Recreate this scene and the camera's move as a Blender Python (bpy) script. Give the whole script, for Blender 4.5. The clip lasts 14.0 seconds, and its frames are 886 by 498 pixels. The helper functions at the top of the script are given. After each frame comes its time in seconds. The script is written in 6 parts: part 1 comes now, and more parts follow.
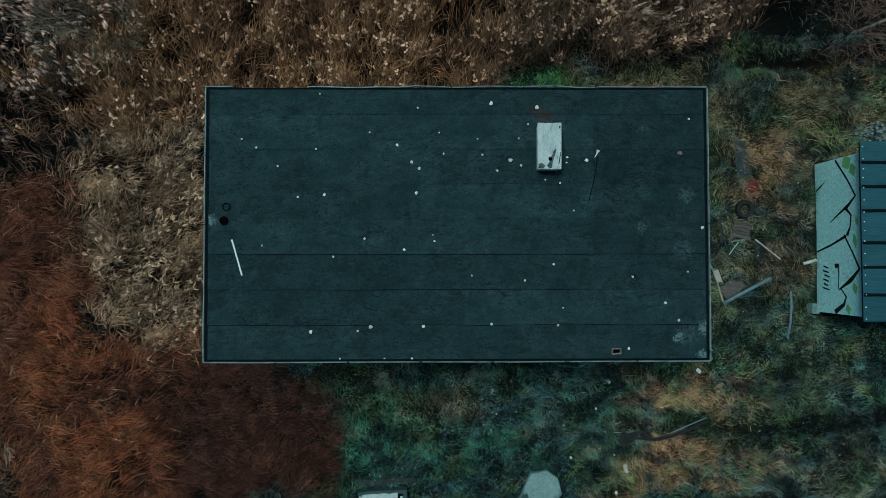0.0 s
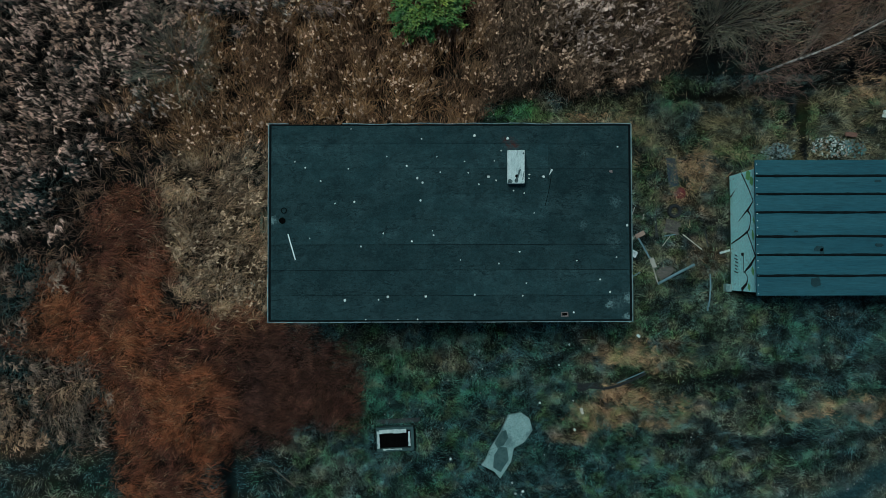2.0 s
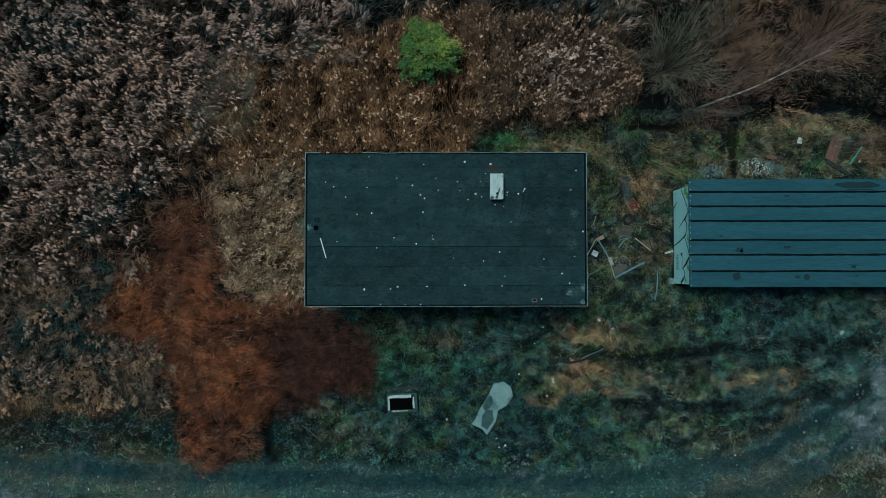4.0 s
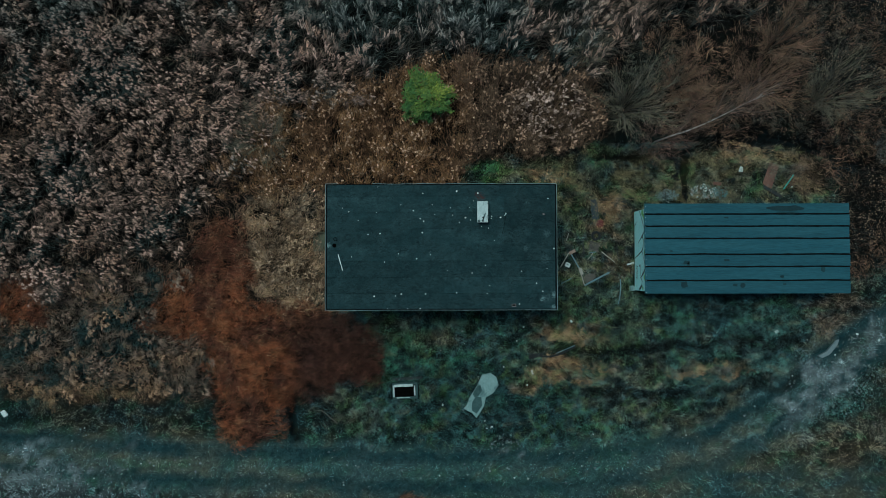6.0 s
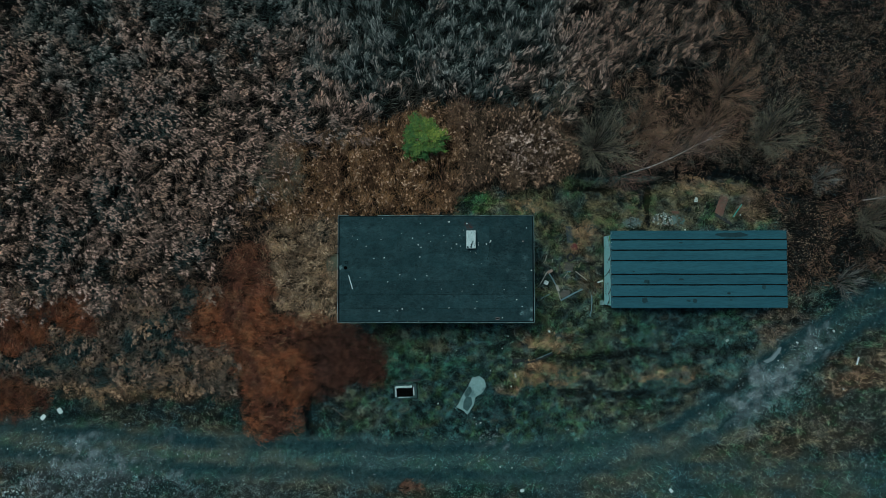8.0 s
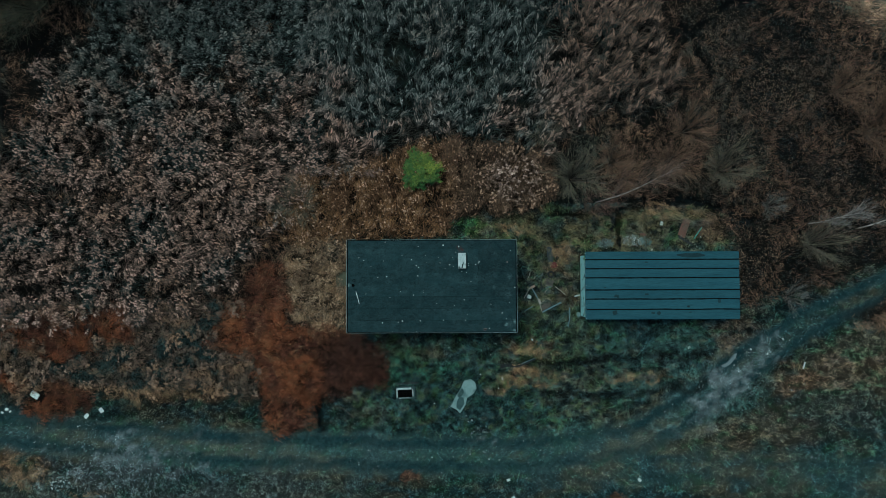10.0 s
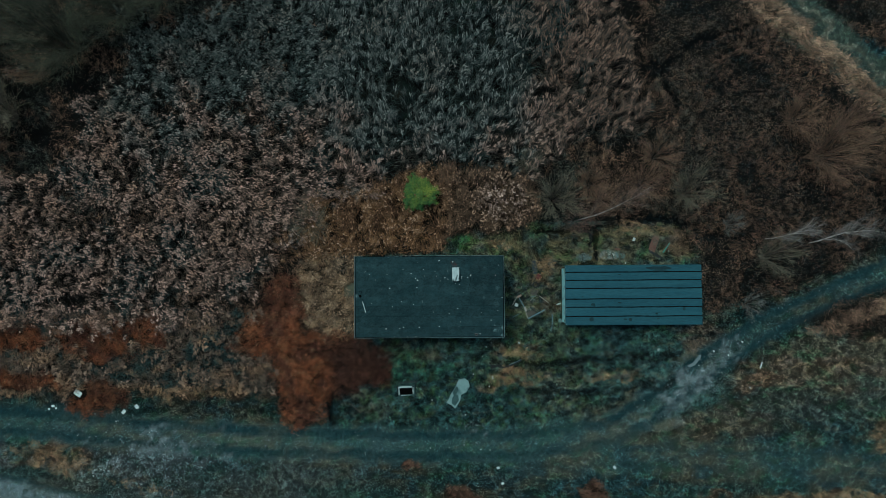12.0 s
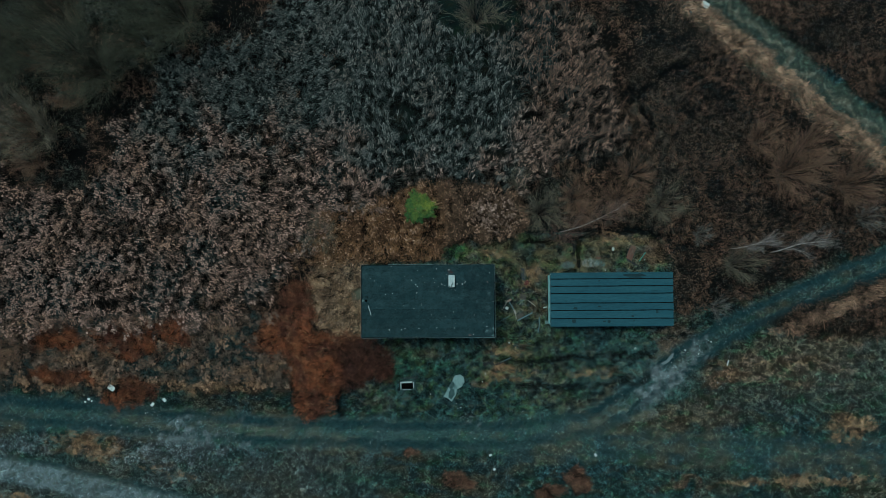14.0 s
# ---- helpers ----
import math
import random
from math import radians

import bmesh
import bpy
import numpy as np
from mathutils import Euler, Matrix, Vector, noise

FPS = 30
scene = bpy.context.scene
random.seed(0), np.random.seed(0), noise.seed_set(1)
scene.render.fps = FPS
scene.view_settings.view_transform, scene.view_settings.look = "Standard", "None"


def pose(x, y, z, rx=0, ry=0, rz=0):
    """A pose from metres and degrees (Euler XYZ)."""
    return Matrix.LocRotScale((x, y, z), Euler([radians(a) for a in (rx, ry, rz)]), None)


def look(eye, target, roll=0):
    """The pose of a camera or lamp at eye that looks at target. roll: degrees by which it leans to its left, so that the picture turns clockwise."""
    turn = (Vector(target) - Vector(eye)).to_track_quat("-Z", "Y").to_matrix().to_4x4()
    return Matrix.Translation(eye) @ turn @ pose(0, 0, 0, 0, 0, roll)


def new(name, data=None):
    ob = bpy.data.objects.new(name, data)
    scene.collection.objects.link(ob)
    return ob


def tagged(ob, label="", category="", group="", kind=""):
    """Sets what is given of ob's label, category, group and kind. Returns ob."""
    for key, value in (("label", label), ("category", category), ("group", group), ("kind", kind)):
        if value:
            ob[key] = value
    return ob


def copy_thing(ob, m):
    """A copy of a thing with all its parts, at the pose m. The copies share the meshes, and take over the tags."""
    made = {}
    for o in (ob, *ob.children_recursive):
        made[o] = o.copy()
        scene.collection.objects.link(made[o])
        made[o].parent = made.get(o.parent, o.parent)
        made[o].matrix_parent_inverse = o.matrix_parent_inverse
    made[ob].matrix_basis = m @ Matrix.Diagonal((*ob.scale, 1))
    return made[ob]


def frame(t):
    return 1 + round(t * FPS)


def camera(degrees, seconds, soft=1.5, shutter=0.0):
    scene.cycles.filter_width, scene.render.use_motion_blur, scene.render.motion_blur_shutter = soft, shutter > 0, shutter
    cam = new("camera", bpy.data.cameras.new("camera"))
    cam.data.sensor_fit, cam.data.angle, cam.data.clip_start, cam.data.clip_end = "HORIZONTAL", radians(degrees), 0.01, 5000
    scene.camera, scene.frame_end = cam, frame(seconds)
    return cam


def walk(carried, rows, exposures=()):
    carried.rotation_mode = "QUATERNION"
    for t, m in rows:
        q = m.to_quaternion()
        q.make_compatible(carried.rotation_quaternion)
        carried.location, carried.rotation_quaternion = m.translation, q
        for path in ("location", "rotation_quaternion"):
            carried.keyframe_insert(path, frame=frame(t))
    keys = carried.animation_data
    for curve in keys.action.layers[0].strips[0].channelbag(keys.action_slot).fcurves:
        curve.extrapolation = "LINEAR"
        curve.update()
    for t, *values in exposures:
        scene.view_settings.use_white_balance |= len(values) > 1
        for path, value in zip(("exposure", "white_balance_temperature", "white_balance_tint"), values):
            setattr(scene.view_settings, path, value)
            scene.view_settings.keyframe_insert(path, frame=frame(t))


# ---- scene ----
# ---------------------------------------------------------------- camera
cam = camera(70.0, 14.0, soft=0.8)
PATH = [
    (0, -0.562, -1.203, 22.613, 1.708, -0.544, -0.102),
    (0.5, -0.503, -1.376, 24.131, 1.732, -0.491, -0.141),
    (1, -0.521, -1.429, 25.770, 1.732, -0.380, -0.145),
    (1.5, -0.451, -1.511, 27.520, 1.647, -0.299, -0.148),
    (2, -0.396, -1.630, 29.260, 1.516, -0.280, -0.139),
    (4.5, -0.180, -1.800, 37.833, 1.563, -0.098, -0.071),
    (5, -0.130, -1.599, 39.469, 1.527, -0.131, -0.082),
    (5.5, 0.012, -1.367, 41.226, 1.471, -0.087, -0.065),
    (6, 0.100, -1.089, 42.863, 1.461, -0.008, -0.104),
    (6.5, 0.295, -0.847, 44.583, 1.550, 0.102, -0.097),
    (7, 0.419, -0.621, 46.263, 1.664, 0.172, -0.105),
    (7.5, 0.536, -0.371, 47.938, 1.773, 0.218, -0.088),
    (8, 0.660, -0.022, 49.641, 1.821, 0.218, -0.103),
    (10.5, 1.309, 1.493, 58.109, 2.003, 0.336, -0.237),
    (11, 1.467, 1.777, 59.902, 2.010, 0.395, -0.286),
    (11.5, 1.630, 2.093, 61.655, 1.972, 0.459, -0.314),
    (12, 1.786, 2.377, 63.402, 1.945, 0.503, -0.366),
    (12.5, 1.903, 2.649, 65.131, 1.897, 0.533, -0.344),
    (13, 2.062, 2.846, 66.853, 1.890, 0.558, -0.369),
    (13.5, 2.155, 2.979, 68.521, 1.925, 0.588, -0.343),
    (14, 2.261, 3.140, 70.207, 1.915, 0.621, -0.353),
]
EXPOSURE, KELVIN, TINT = -0.35, 5290, -20
walk(cam, [(t, pose(*p)) for t, *p in PATH], exposures=[(0, EXPOSURE, KELVIN, TINT), (14, EXPOSURE, KELVIN, TINT)])

# ---------------------------------------------------------------- light: overcast late afternoon
world = bpy.data.worlds.new("world")
scene.world = world
world.use_nodes = True
wn = world.node_tree
sky = wn.nodes.new("ShaderNodeTexSky")
sky.sky_type = "NISHITA"
sky.sun_disc = False
sky.sun_elevation, sky.sun_rotation = radians(60), radians(20)
sky.air_density, sky.dust_density, sky.ozone_density = 1.0, 2.0, 1.0
wn.nodes["Background"].inputs["Strength"].default_value = 0.075
wn.links.new(sky.outputs["Color"], wn.nodes["Background"].inputs["Color"])
sun = new("sun", bpy.data.lights.new("sun", "SUN"))
sun.data.energy, sun.data.angle, sun.data.color = 2.4, radians(20), (1.0, 0.96, 0.9)
sun.matrix_world = look((-6.5, 6, 21), (0, 0, 0))


# ---------------------------------------------------------------- helpers


def lattice(ix, iy, seed):
    h = (ix.astype(np.int64) * 374761393 + iy.astype(np.int64) * 668265263 + seed * 974711) & 0x7FFFFFFF
    h = ((h ^ (h >> 13)) * 1274126177) & 0x7FFFFFFF
    return ((h ^ (h >> 16)) & 0xFFFF) / 65535.0


def soft_noise(x, y, seed=0):
    ix, iy = np.floor(x), np.floor(y)
    fx, fy = x - ix, y - iy
    fx, fy = fx * fx * (3 - 2 * fx), fy * fy * (3 - 2 * fy)
    a, b = lattice(ix, iy, seed), lattice(ix + 1, iy, seed)
    c, d = lattice(ix, iy + 1, seed), lattice(ix + 1, iy + 1, seed)
    return (a * (1 - fx) + b * fx) * (1 - fy) + (c * (1 - fx) + d * fx) * fy


def fbm(x, y, seed=0, octaves=4):
    total, amp, norm = 0.0, 1.0, 0.0
    for k in range(octaves):
        total = total + amp * soft_noise(x * 2**k + 17.3 * k, y * 2**k - 9.1 * k, seed + k)
        norm += amp
        amp *= 0.55
    return total / norm


def ramp(v, lo, hi):
    s = np.clip((v - lo) / (hi - lo), 0, 1)
    return s * s * (3 - 2 * s)


def outline_distance(x, y, corners):
    """Signed distance to a closed outline, positive inside."""
    best, inside = np.full(np.shape(x), 1e9), np.zeros(np.shape(x), bool)
    for (ax, ay), (bx, by) in zip(corners, corners[1:] + corners[:1]):
        dx, dy = bx - ax, by - ay
        u = np.clip(((x - ax) * dx + (y - ay) * dy) / (dx * dx + dy * dy), 0, 1)
        best = np.minimum(best, np.hypot(x - ax - u * dx, y - ay - u * dy))
        if ay != by:
            inside ^= ((ay > y) != (by > y)) & (x < (bx - ax) * (y - ay) / (by - ay) + ax)
    return np.where(inside, best, -best)


def line_distance(x, y, line):
    """Signed sideways distance (left positive) to an open line of points."""
    best, side = np.full(np.shape(x), 1e9), np.zeros(np.shape(x))
    for (ax, ay), (bx, by) in zip(line, line[1:]):
        dx, dy = bx - ax, by - ay
        u = np.clip(((x - ax) * dx + (y - ay) * dy) / (dx * dx + dy * dy), 0, 1)
        d = np.hypot(x - ax - u * dx, y - ay - u * dy)
        s = np.sign(dx * (y - ay) - dy * (x - ax))
        near = d < best
        best, side = np.where(near, d, best), np.where(near, s, side)
    return best * side


def oval(x, y, cx, cy, rx, ry, turn=0.0):
    c, s = math.cos(radians(turn)), math.sin(radians(turn))
    u, v = (x - cx) * c + (y - cy) * s, -(x - cx) * s + (y - cy) * c
    return 1 - np.hypot(u / rx, v / ry)


def warp(x, y, size=2.2, amount=1.3, seed=3):
    return (x + (fbm(x / size, y / size, seed, 3) - 0.5) * 2 * amount, y + (fbm(x / size, y / size, seed + 40, 3) - 0.5) * 2 * amount)


def mesh_object(name, verts, faces, material, tint=None, parent=None, smooth=False):
    me = bpy.data.meshes.new(name)
    me.from_pydata(verts, [], faces)
    if tint is not None:
        attr = me.color_attributes.new("tint", "FLOAT_COLOR", "POINT")
        attr.data.foreach_set("color", np.concatenate([tint, np.ones((len(tint), 1))], 1).astype(np.float32).ravel())
    me.materials.append(material)
    if smooth:
        me.polygons.foreach_set("use_smooth", np.ones(len(me.polygons), bool))
    me.update()
    ob = new(name, me)
    ob.parent = parent
    return ob


def part(name, bm, material, parent, label="", smooth=False):
    me = bpy.data.meshes.new(name)
    bm.normal_update()
    bm.to_mesh(me)
    bm.free()
    me.materials.append(material)
    if smooth:
        for p in me.polygons:
            p.use_smooth = True
    ob = new(name, me)
    ob.parent = parent
    return tagged(ob, label)


def empty(name, m, label, category, group="", kind=""):
    ob = new(name)
    ob.matrix_basis = m
    ob.empty_display_size = 0.2
    return tagged(ob, label, category, group, kind)


def box(x0, x1, y0, y1, z0, z1, bevel=0.0, bm=None):
    bm = bm or bmesh.new()
    made = bmesh.ops.create_cube(bm, size=1.0, matrix=Matrix.Translation(((x0 + x1) / 2, (y0 + y1) / 2, (z0 + z1) / 2)) @ Matrix.Diagonal((x1 - x0, y1 - y0, z1 - z0, 1)))
    if bevel:
        edges = list({e for v in made["verts"] for e in v.link_edges})
        bmesh.ops.bevel(bm, geom=edges, offset=bevel, segments=2, affect="EDGES")
    return bm


def roughen(bm, amount, size, seed=0.0):
    for v in bm.verts:
        n = noise.noise_vector(v.co / size + Vector((seed, seed * 1.7, -seed)))
        v.co += n * amount
    return bm


def prism(corners, z0, z1, bevel=0.0, cuts=0):
    bm = bmesh.new()
    face = bm.faces.new([bm.verts.new((x, y, z0)) for x, y in corners])
    bm.normal_update()
    up = bmesh.ops.extrude_face_region(bm, geom=[face])
    bmesh.ops.translate(bm, verts=[v for v in up["geom"] if isinstance(v, bmesh.types.BMVert)], vec=(0, 0, z1 - z0))
    bmesh.ops.recalc_face_normals(bm, faces=bm.faces)
    if bevel:
        bmesh.ops.bevel(bm, geom=list(bm.edges), offset=bevel, segments=1, affect="EDGES")
    return bm


def tube(points, radii, sides=6, bm=None, closed=True):
    bm = bm or bmesh.new()
    points = [Vector(p) for p in points]
    rings = []
    for k, p in enumerate(points):
        along = (points[min(k + 1, len(points) - 1)] - points[max(k - 1, 0)]).normalized()
        a = along.orthogonal().normalized()
        b = along.cross(a)
        r = float(radii[k]) if isinstance(radii, (list, tuple)) else radii
        rings.append([bm.verts.new(p + r * (math.cos(2 * math.pi * s / sides) * a + math.sin(2 * math.pi * s / sides) * b)) for s in range(sides)])
    for low, high in zip(rings, rings[1:]):
        shift = min(range(sides), key=lambda q: sum((low[s].co - high[(s + q) % sides].co).length for s in range(sides)))
        for s in range(sides):
            bm.faces.new((low[s], low[(s + 1) % sides], high[(s + 1 + shift) % sides], high[(s + shift) % sides]))
    if closed:
        bm.faces.new(rings[0][::-1])
        bm.faces.new(rings[-1])
    bmesh.ops.recalc_face_normals(bm, faces=bm.faces)
    return bm


def strands(base, az, lean, droop, length, width, tint, tip_tint=None):
    """Curved slips, pointed at both ends and widest at the bend: 4 vertices and 2 triangles each."""
    n = len(base)
    h = np.stack([np.cos(az), np.sin(az), np.zeros(n)], 1)
    side = np.stack([-np.sin(az), np.cos(az), np.zeros(n)], 1) * (width / 2)[:, None]
    up = np.array([0.0, 0.0, 1.0])
    half = (length / 2)[:, None]
    p1 = base + half * (np.sin(lean)[:, None] * h + np.cos(lean)[:, None] * up)
    p2 = p1 + half * (np.sin(lean + droop)[:, None] * h + np.cos(lean + droop)[:, None] * up)
    verts = np.stack([base, p1 + side, p1 - side, p2], 1)
    faces = np.array([[0, 1, 2], [2, 1, 3]])[None] + 4 * np.arange(n)[:, None, None]
    tip = tint if tip_tint is None else tip_tint
    tints = np.stack([tint, (tint + tip) / 2, (tint + tip) / 2, tip], 1)
    return verts.reshape(-1, 3), faces.reshape(-1, 3), tints.reshape(-1, 3)


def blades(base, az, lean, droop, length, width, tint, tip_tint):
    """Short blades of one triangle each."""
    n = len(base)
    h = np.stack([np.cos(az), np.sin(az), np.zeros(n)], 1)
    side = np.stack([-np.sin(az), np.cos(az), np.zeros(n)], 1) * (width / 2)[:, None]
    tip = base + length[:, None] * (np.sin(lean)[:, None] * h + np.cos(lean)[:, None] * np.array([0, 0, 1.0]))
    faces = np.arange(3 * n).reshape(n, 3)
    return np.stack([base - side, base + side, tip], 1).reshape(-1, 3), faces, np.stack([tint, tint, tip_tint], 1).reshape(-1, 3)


def strand_object(name, groups, material, parent=None):
    verts, faces, tints, k = [], [], [], 0
    for v, f, c in groups:
        verts.append(v)
        faces.append(f + k)
        tints.append(c)
        k += len(v)
    return mesh_object(name, np.concatenate(verts), np.concatenate(faces), material, np.concatenate(tints), parent)


def scatter(x0, x1, y0, y1, per_m2, seed):
    r = np.random.default_rng(seed)
    n = int((x1 - x0) * (y1 - y0) * per_m2)
    return r.uniform(x0, x1, n), r.uniform(y0, y1, n), r


# ---------------------------------------------------------------- materials
def material(name, rough=0.8, metallic=0.0, specular=0.3):
    m = bpy.data.materials.new(name)
    m.use_nodes = True
    bsdf = m.node_tree.nodes["Principled BSDF"]
    bsdf.inputs["Roughness"].default_value = rough
    bsdf.inputs["Metallic"].default_value = metallic
    bsdf.inputs["Specular IOR Level"].default_value = specular
    return m, m.node_tree, bsdf


def mix_colour(tree, a, b, factor, blend="MIX"):
    n = tree.nodes.new("ShaderNodeMix")
    n.data_type, n.blend_type = "RGBA", blend
    for socket, value in ((n.inputs["A"], a), (n.inputs["B"], b), (n.inputs["Factor"], factor)):
        if isinstance(value, bpy.types.NodeSocket):
            tree.links.new(value, socket)
        elif isinstance(value, (int, float)):
            socket.default_value = value
        else:
            socket.default_value = (*value, 1)
    return n.outputs["Result"]


def grain(tree, scale, detail=4, lo=0.35, hi=0.65, stretch=(1, 1, 1), world_space=False, rough=0.6, kind="noise"):
    co = tree.nodes.new("ShaderNodeTexCoord")
    if world_space:
        co = tree.nodes.new("ShaderNodeNewGeometry")
    mp = tree.nodes.new("ShaderNodeMapping")
    mp.inputs["Scale"].default_value = stretch
    tree.links.new(co.outputs["Position" if world_space else "Object"], mp.inputs["Vector"])
    if kind == "noise":
        t = tree.nodes.new("ShaderNodeTexNoise")
        t.inputs["Detail"].default_value, t.inputs["Roughness"].default_value = detail, rough
        out = "Fac"
    else:
        t = tree.nodes.new("ShaderNodeTexVoronoi")
        out = "Distance"
    t.inputs["Scale"].default_value = scale
    tree.links.new(mp.outputs["Vector"], t.inputs["Vector"])
    r = tree.nodes.new("ShaderNodeMapRange")
    r.inputs["From Min"].default_value, r.inputs["From Max"].default_value = lo, hi
    tree.links.new(t.outputs[out], r.inputs["Value"])
    return r.outputs["Result"]


def bump(tree, bsdf, height, strength=0.4, distance=0.01):
    b = tree.nodes.new("ShaderNodeBump")
    b.inputs["Strength"].default_value, b.inputs["Distance"].default_value = strength, distance
    tree.links.new(height, b.inputs["Height"])
    tree.links.new(b.outputs["Normal"], bsdf.inputs["Normal"])


def surface(name, base, other, scale, rough=0.8, metallic=0.0, spots=None, spot_scale=8.0, spot_lo=0.58, spot_hi=0.66, stretch=(1, 1, 1), bump_strength=0.4, bump_distance=0.006, vary=0.15, world_space=False, specular=0.3):
    """Two colours mixed by coarse and fine grain, stains of a third, bump, and a shade of its own for each piece."""
    m, tree, bsdf = material(name, rough, metallic, specular)
    col = mix_colour(tree, base, other, grain(tree, scale, 5, 0.35, 0.68, stretch, world_space))
    fine = grain(tree, scale * 9, 3, 0.3, 0.7, stretch, world_space)
    col = mix_colour(tree, col, mix_colour(tree, (0.72,) * 3, (1.22,) * 3, fine), 0.8, "MULTIPLY")
    if spots:
        col = mix_colour(tree, col, spots, grain(tree, spot_scale, 6, spot_lo, spot_hi, stretch, world_space, 0.65))
    if vary:
        info = tree.nodes.new("ShaderNodeObjectInfo")
        tone = mix_colour(tree, (1 - vary,) * 3, (1 + vary,) * 3, info.outputs["Random"])
        col = mix_colour(tree, col, tone, 1.0, "MULTIPLY")
    tree.links.new(col, bsdf.inputs["Base Color"])
    bump(tree, bsdf, fine, bump_strength, bump_distance)
    return m


def tinted(name, rough, fine_scale, bump_strength, specular=0.2, sheen=False):
    """Takes the plant or soil colour of the mesh and adds grain."""
    m, tree, bsdf = material(name, rough, 0, specular)
    attr = tree.nodes.new("ShaderNodeAttribute")
    attr.attribute_name = "tint"
    fine = grain(tree, fine_scale, 6, 0.3, 0.7, world_space=True, rough=0.7)
    col = mix_colour(tree, attr.outputs["Color"], mix_colour(tree, (0.5,) * 3, (1.6,) * 3, fine), 1.0, "MULTIPLY")
    mid = grain(tree, fine_scale * 0.32, 5, 0.32, 0.68, world_space=True, rough=0.65)
    col = mix_colour(tree, col, mix_colour(tree, (0.62,) * 3, (1.38,) * 3, mid), 0.0 if sheen else 1.0, "MULTIPLY")
    if sheen:
        geo = tree.nodes.new("ShaderNodeNewGeometry")
        col = mix_colour(tree, col, mix_colour(tree, (0.80,) * 3, (1.22,) * 3, geo.outputs["Random Per Island"]), 1.0, "MULTIPLY")
    tree.links.new(col, bsdf.inputs["Base Color"])
    if bump_strength:
        bump(tree, bsdf, grain(tree, fine_scale * 2, 5, 0.2, 0.8, world_space=True), bump_strength, 0.03)
    return m


SOIL = tinted("soil_and_turf", 0.95, 9.0, 0.8, 0.1)
PLANT = tinted("dry_plants", 0.75, 3.0, 0, 0.15, True)
def wear_mask(tree, spots, scale, lo, hi):
    """Where felt is worn, round given places of the roof, with ragged edges."""
    co = tree.nodes.new("ShaderNodeTexCoord")
    total = None
    for x, y, r in spots:
        d = tree.nodes.new("ShaderNodeVectorMath")
        d.operation = "DISTANCE"
        flat = tree.nodes.new("ShaderNodeVectorMath")
        flat.operation = "MULTIPLY"
        flat.inputs[1].default_value = (1, 1, 0)
        tree.links.new(co.outputs["Object"], flat.inputs[0])
        tree.links.new(flat.outputs["Vector"], d.inputs[0])
        d.inputs[1].default_value = (x, y, 0)
        fall = tree.nodes.new("ShaderNodeMapRange")
        fall.inputs["From Min"].default_value, fall.inputs["From Max"].default_value = 0, r
        fall.inputs["To Min"].default_value, fall.inputs["To Max"].default_value = 1, 0
        tree.links.new(d.outputs["Value"], fall.inputs["Value"])
        if total is None:
            total = fall.outputs["Result"]
        else:
            m = tree.nodes.new("ShaderNodeMath")
            m.operation = "MAXIMUM"
            tree.links.new(total, m.inputs[0])
            tree.links.new(fall.outputs["Result"], m.inputs[1])
            total = m.outputs["Value"]
    n = grain(tree, scale, 6, 0.25, 0.75, rough=0.7)
    both = tree.nodes.new("ShaderNodeMath")
    both.operation = "MULTIPLY"
    tree.links.new(total, both.inputs[0])
    tree.links.new(n, both.inputs[1])
    out = tree.nodes.new("ShaderNodeMapRange")
    out.inputs["From Min"].default_value, out.inputs["From Max"].default_value = lo, hi
    tree.links.new(both.outputs["Value"], out.inputs["Value"])
    return out.outputs["Result"]


def crease(tree, scale, width, stretch):
    """Thin lines where crumpled felt has folded, a mask for painting the folds' shade."""
    co = tree.nodes.new("ShaderNodeTexCoord")
    mp = tree.nodes.new("ShaderNodeMapping")
    mp.inputs["Scale"].default_value = stretch
    tree.links.new(co.outputs["Object"], mp.inputs["Vector"])
    t = tree.nodes.new("ShaderNodeTexNoise")
    t.inputs["Scale"].default_value, t.inputs["Detail"].default_value, t.inputs["Distortion"].default_value = scale, 3, 0.9
    tree.links.new(mp.outputs["Vector"], t.inputs["Vector"])
    off = tree.nodes.new("ShaderNodeMath")
    off.operation = "SUBTRACT"
    off.inputs[1].default_value = 0.5
    tree.links.new(t.outputs["Fac"], off.inputs[0])
    mag = tree.nodes.new("ShaderNodeMath")
    mag.operation = "ABSOLUTE"
    tree.links.new(off.outputs["Value"], mag.inputs[0])
    out = tree.nodes.new("ShaderNodeMapRange")
    out.inputs["From Min"].default_value, out.inputs["From Max"].default_value = 0, width
    out.inputs["To Min"].default_value, out.inputs["To Max"].default_value = 1, 0
    tree.links.new(mag.outputs["Value"], out.inputs["Value"])
    return out.outputs["Result"]


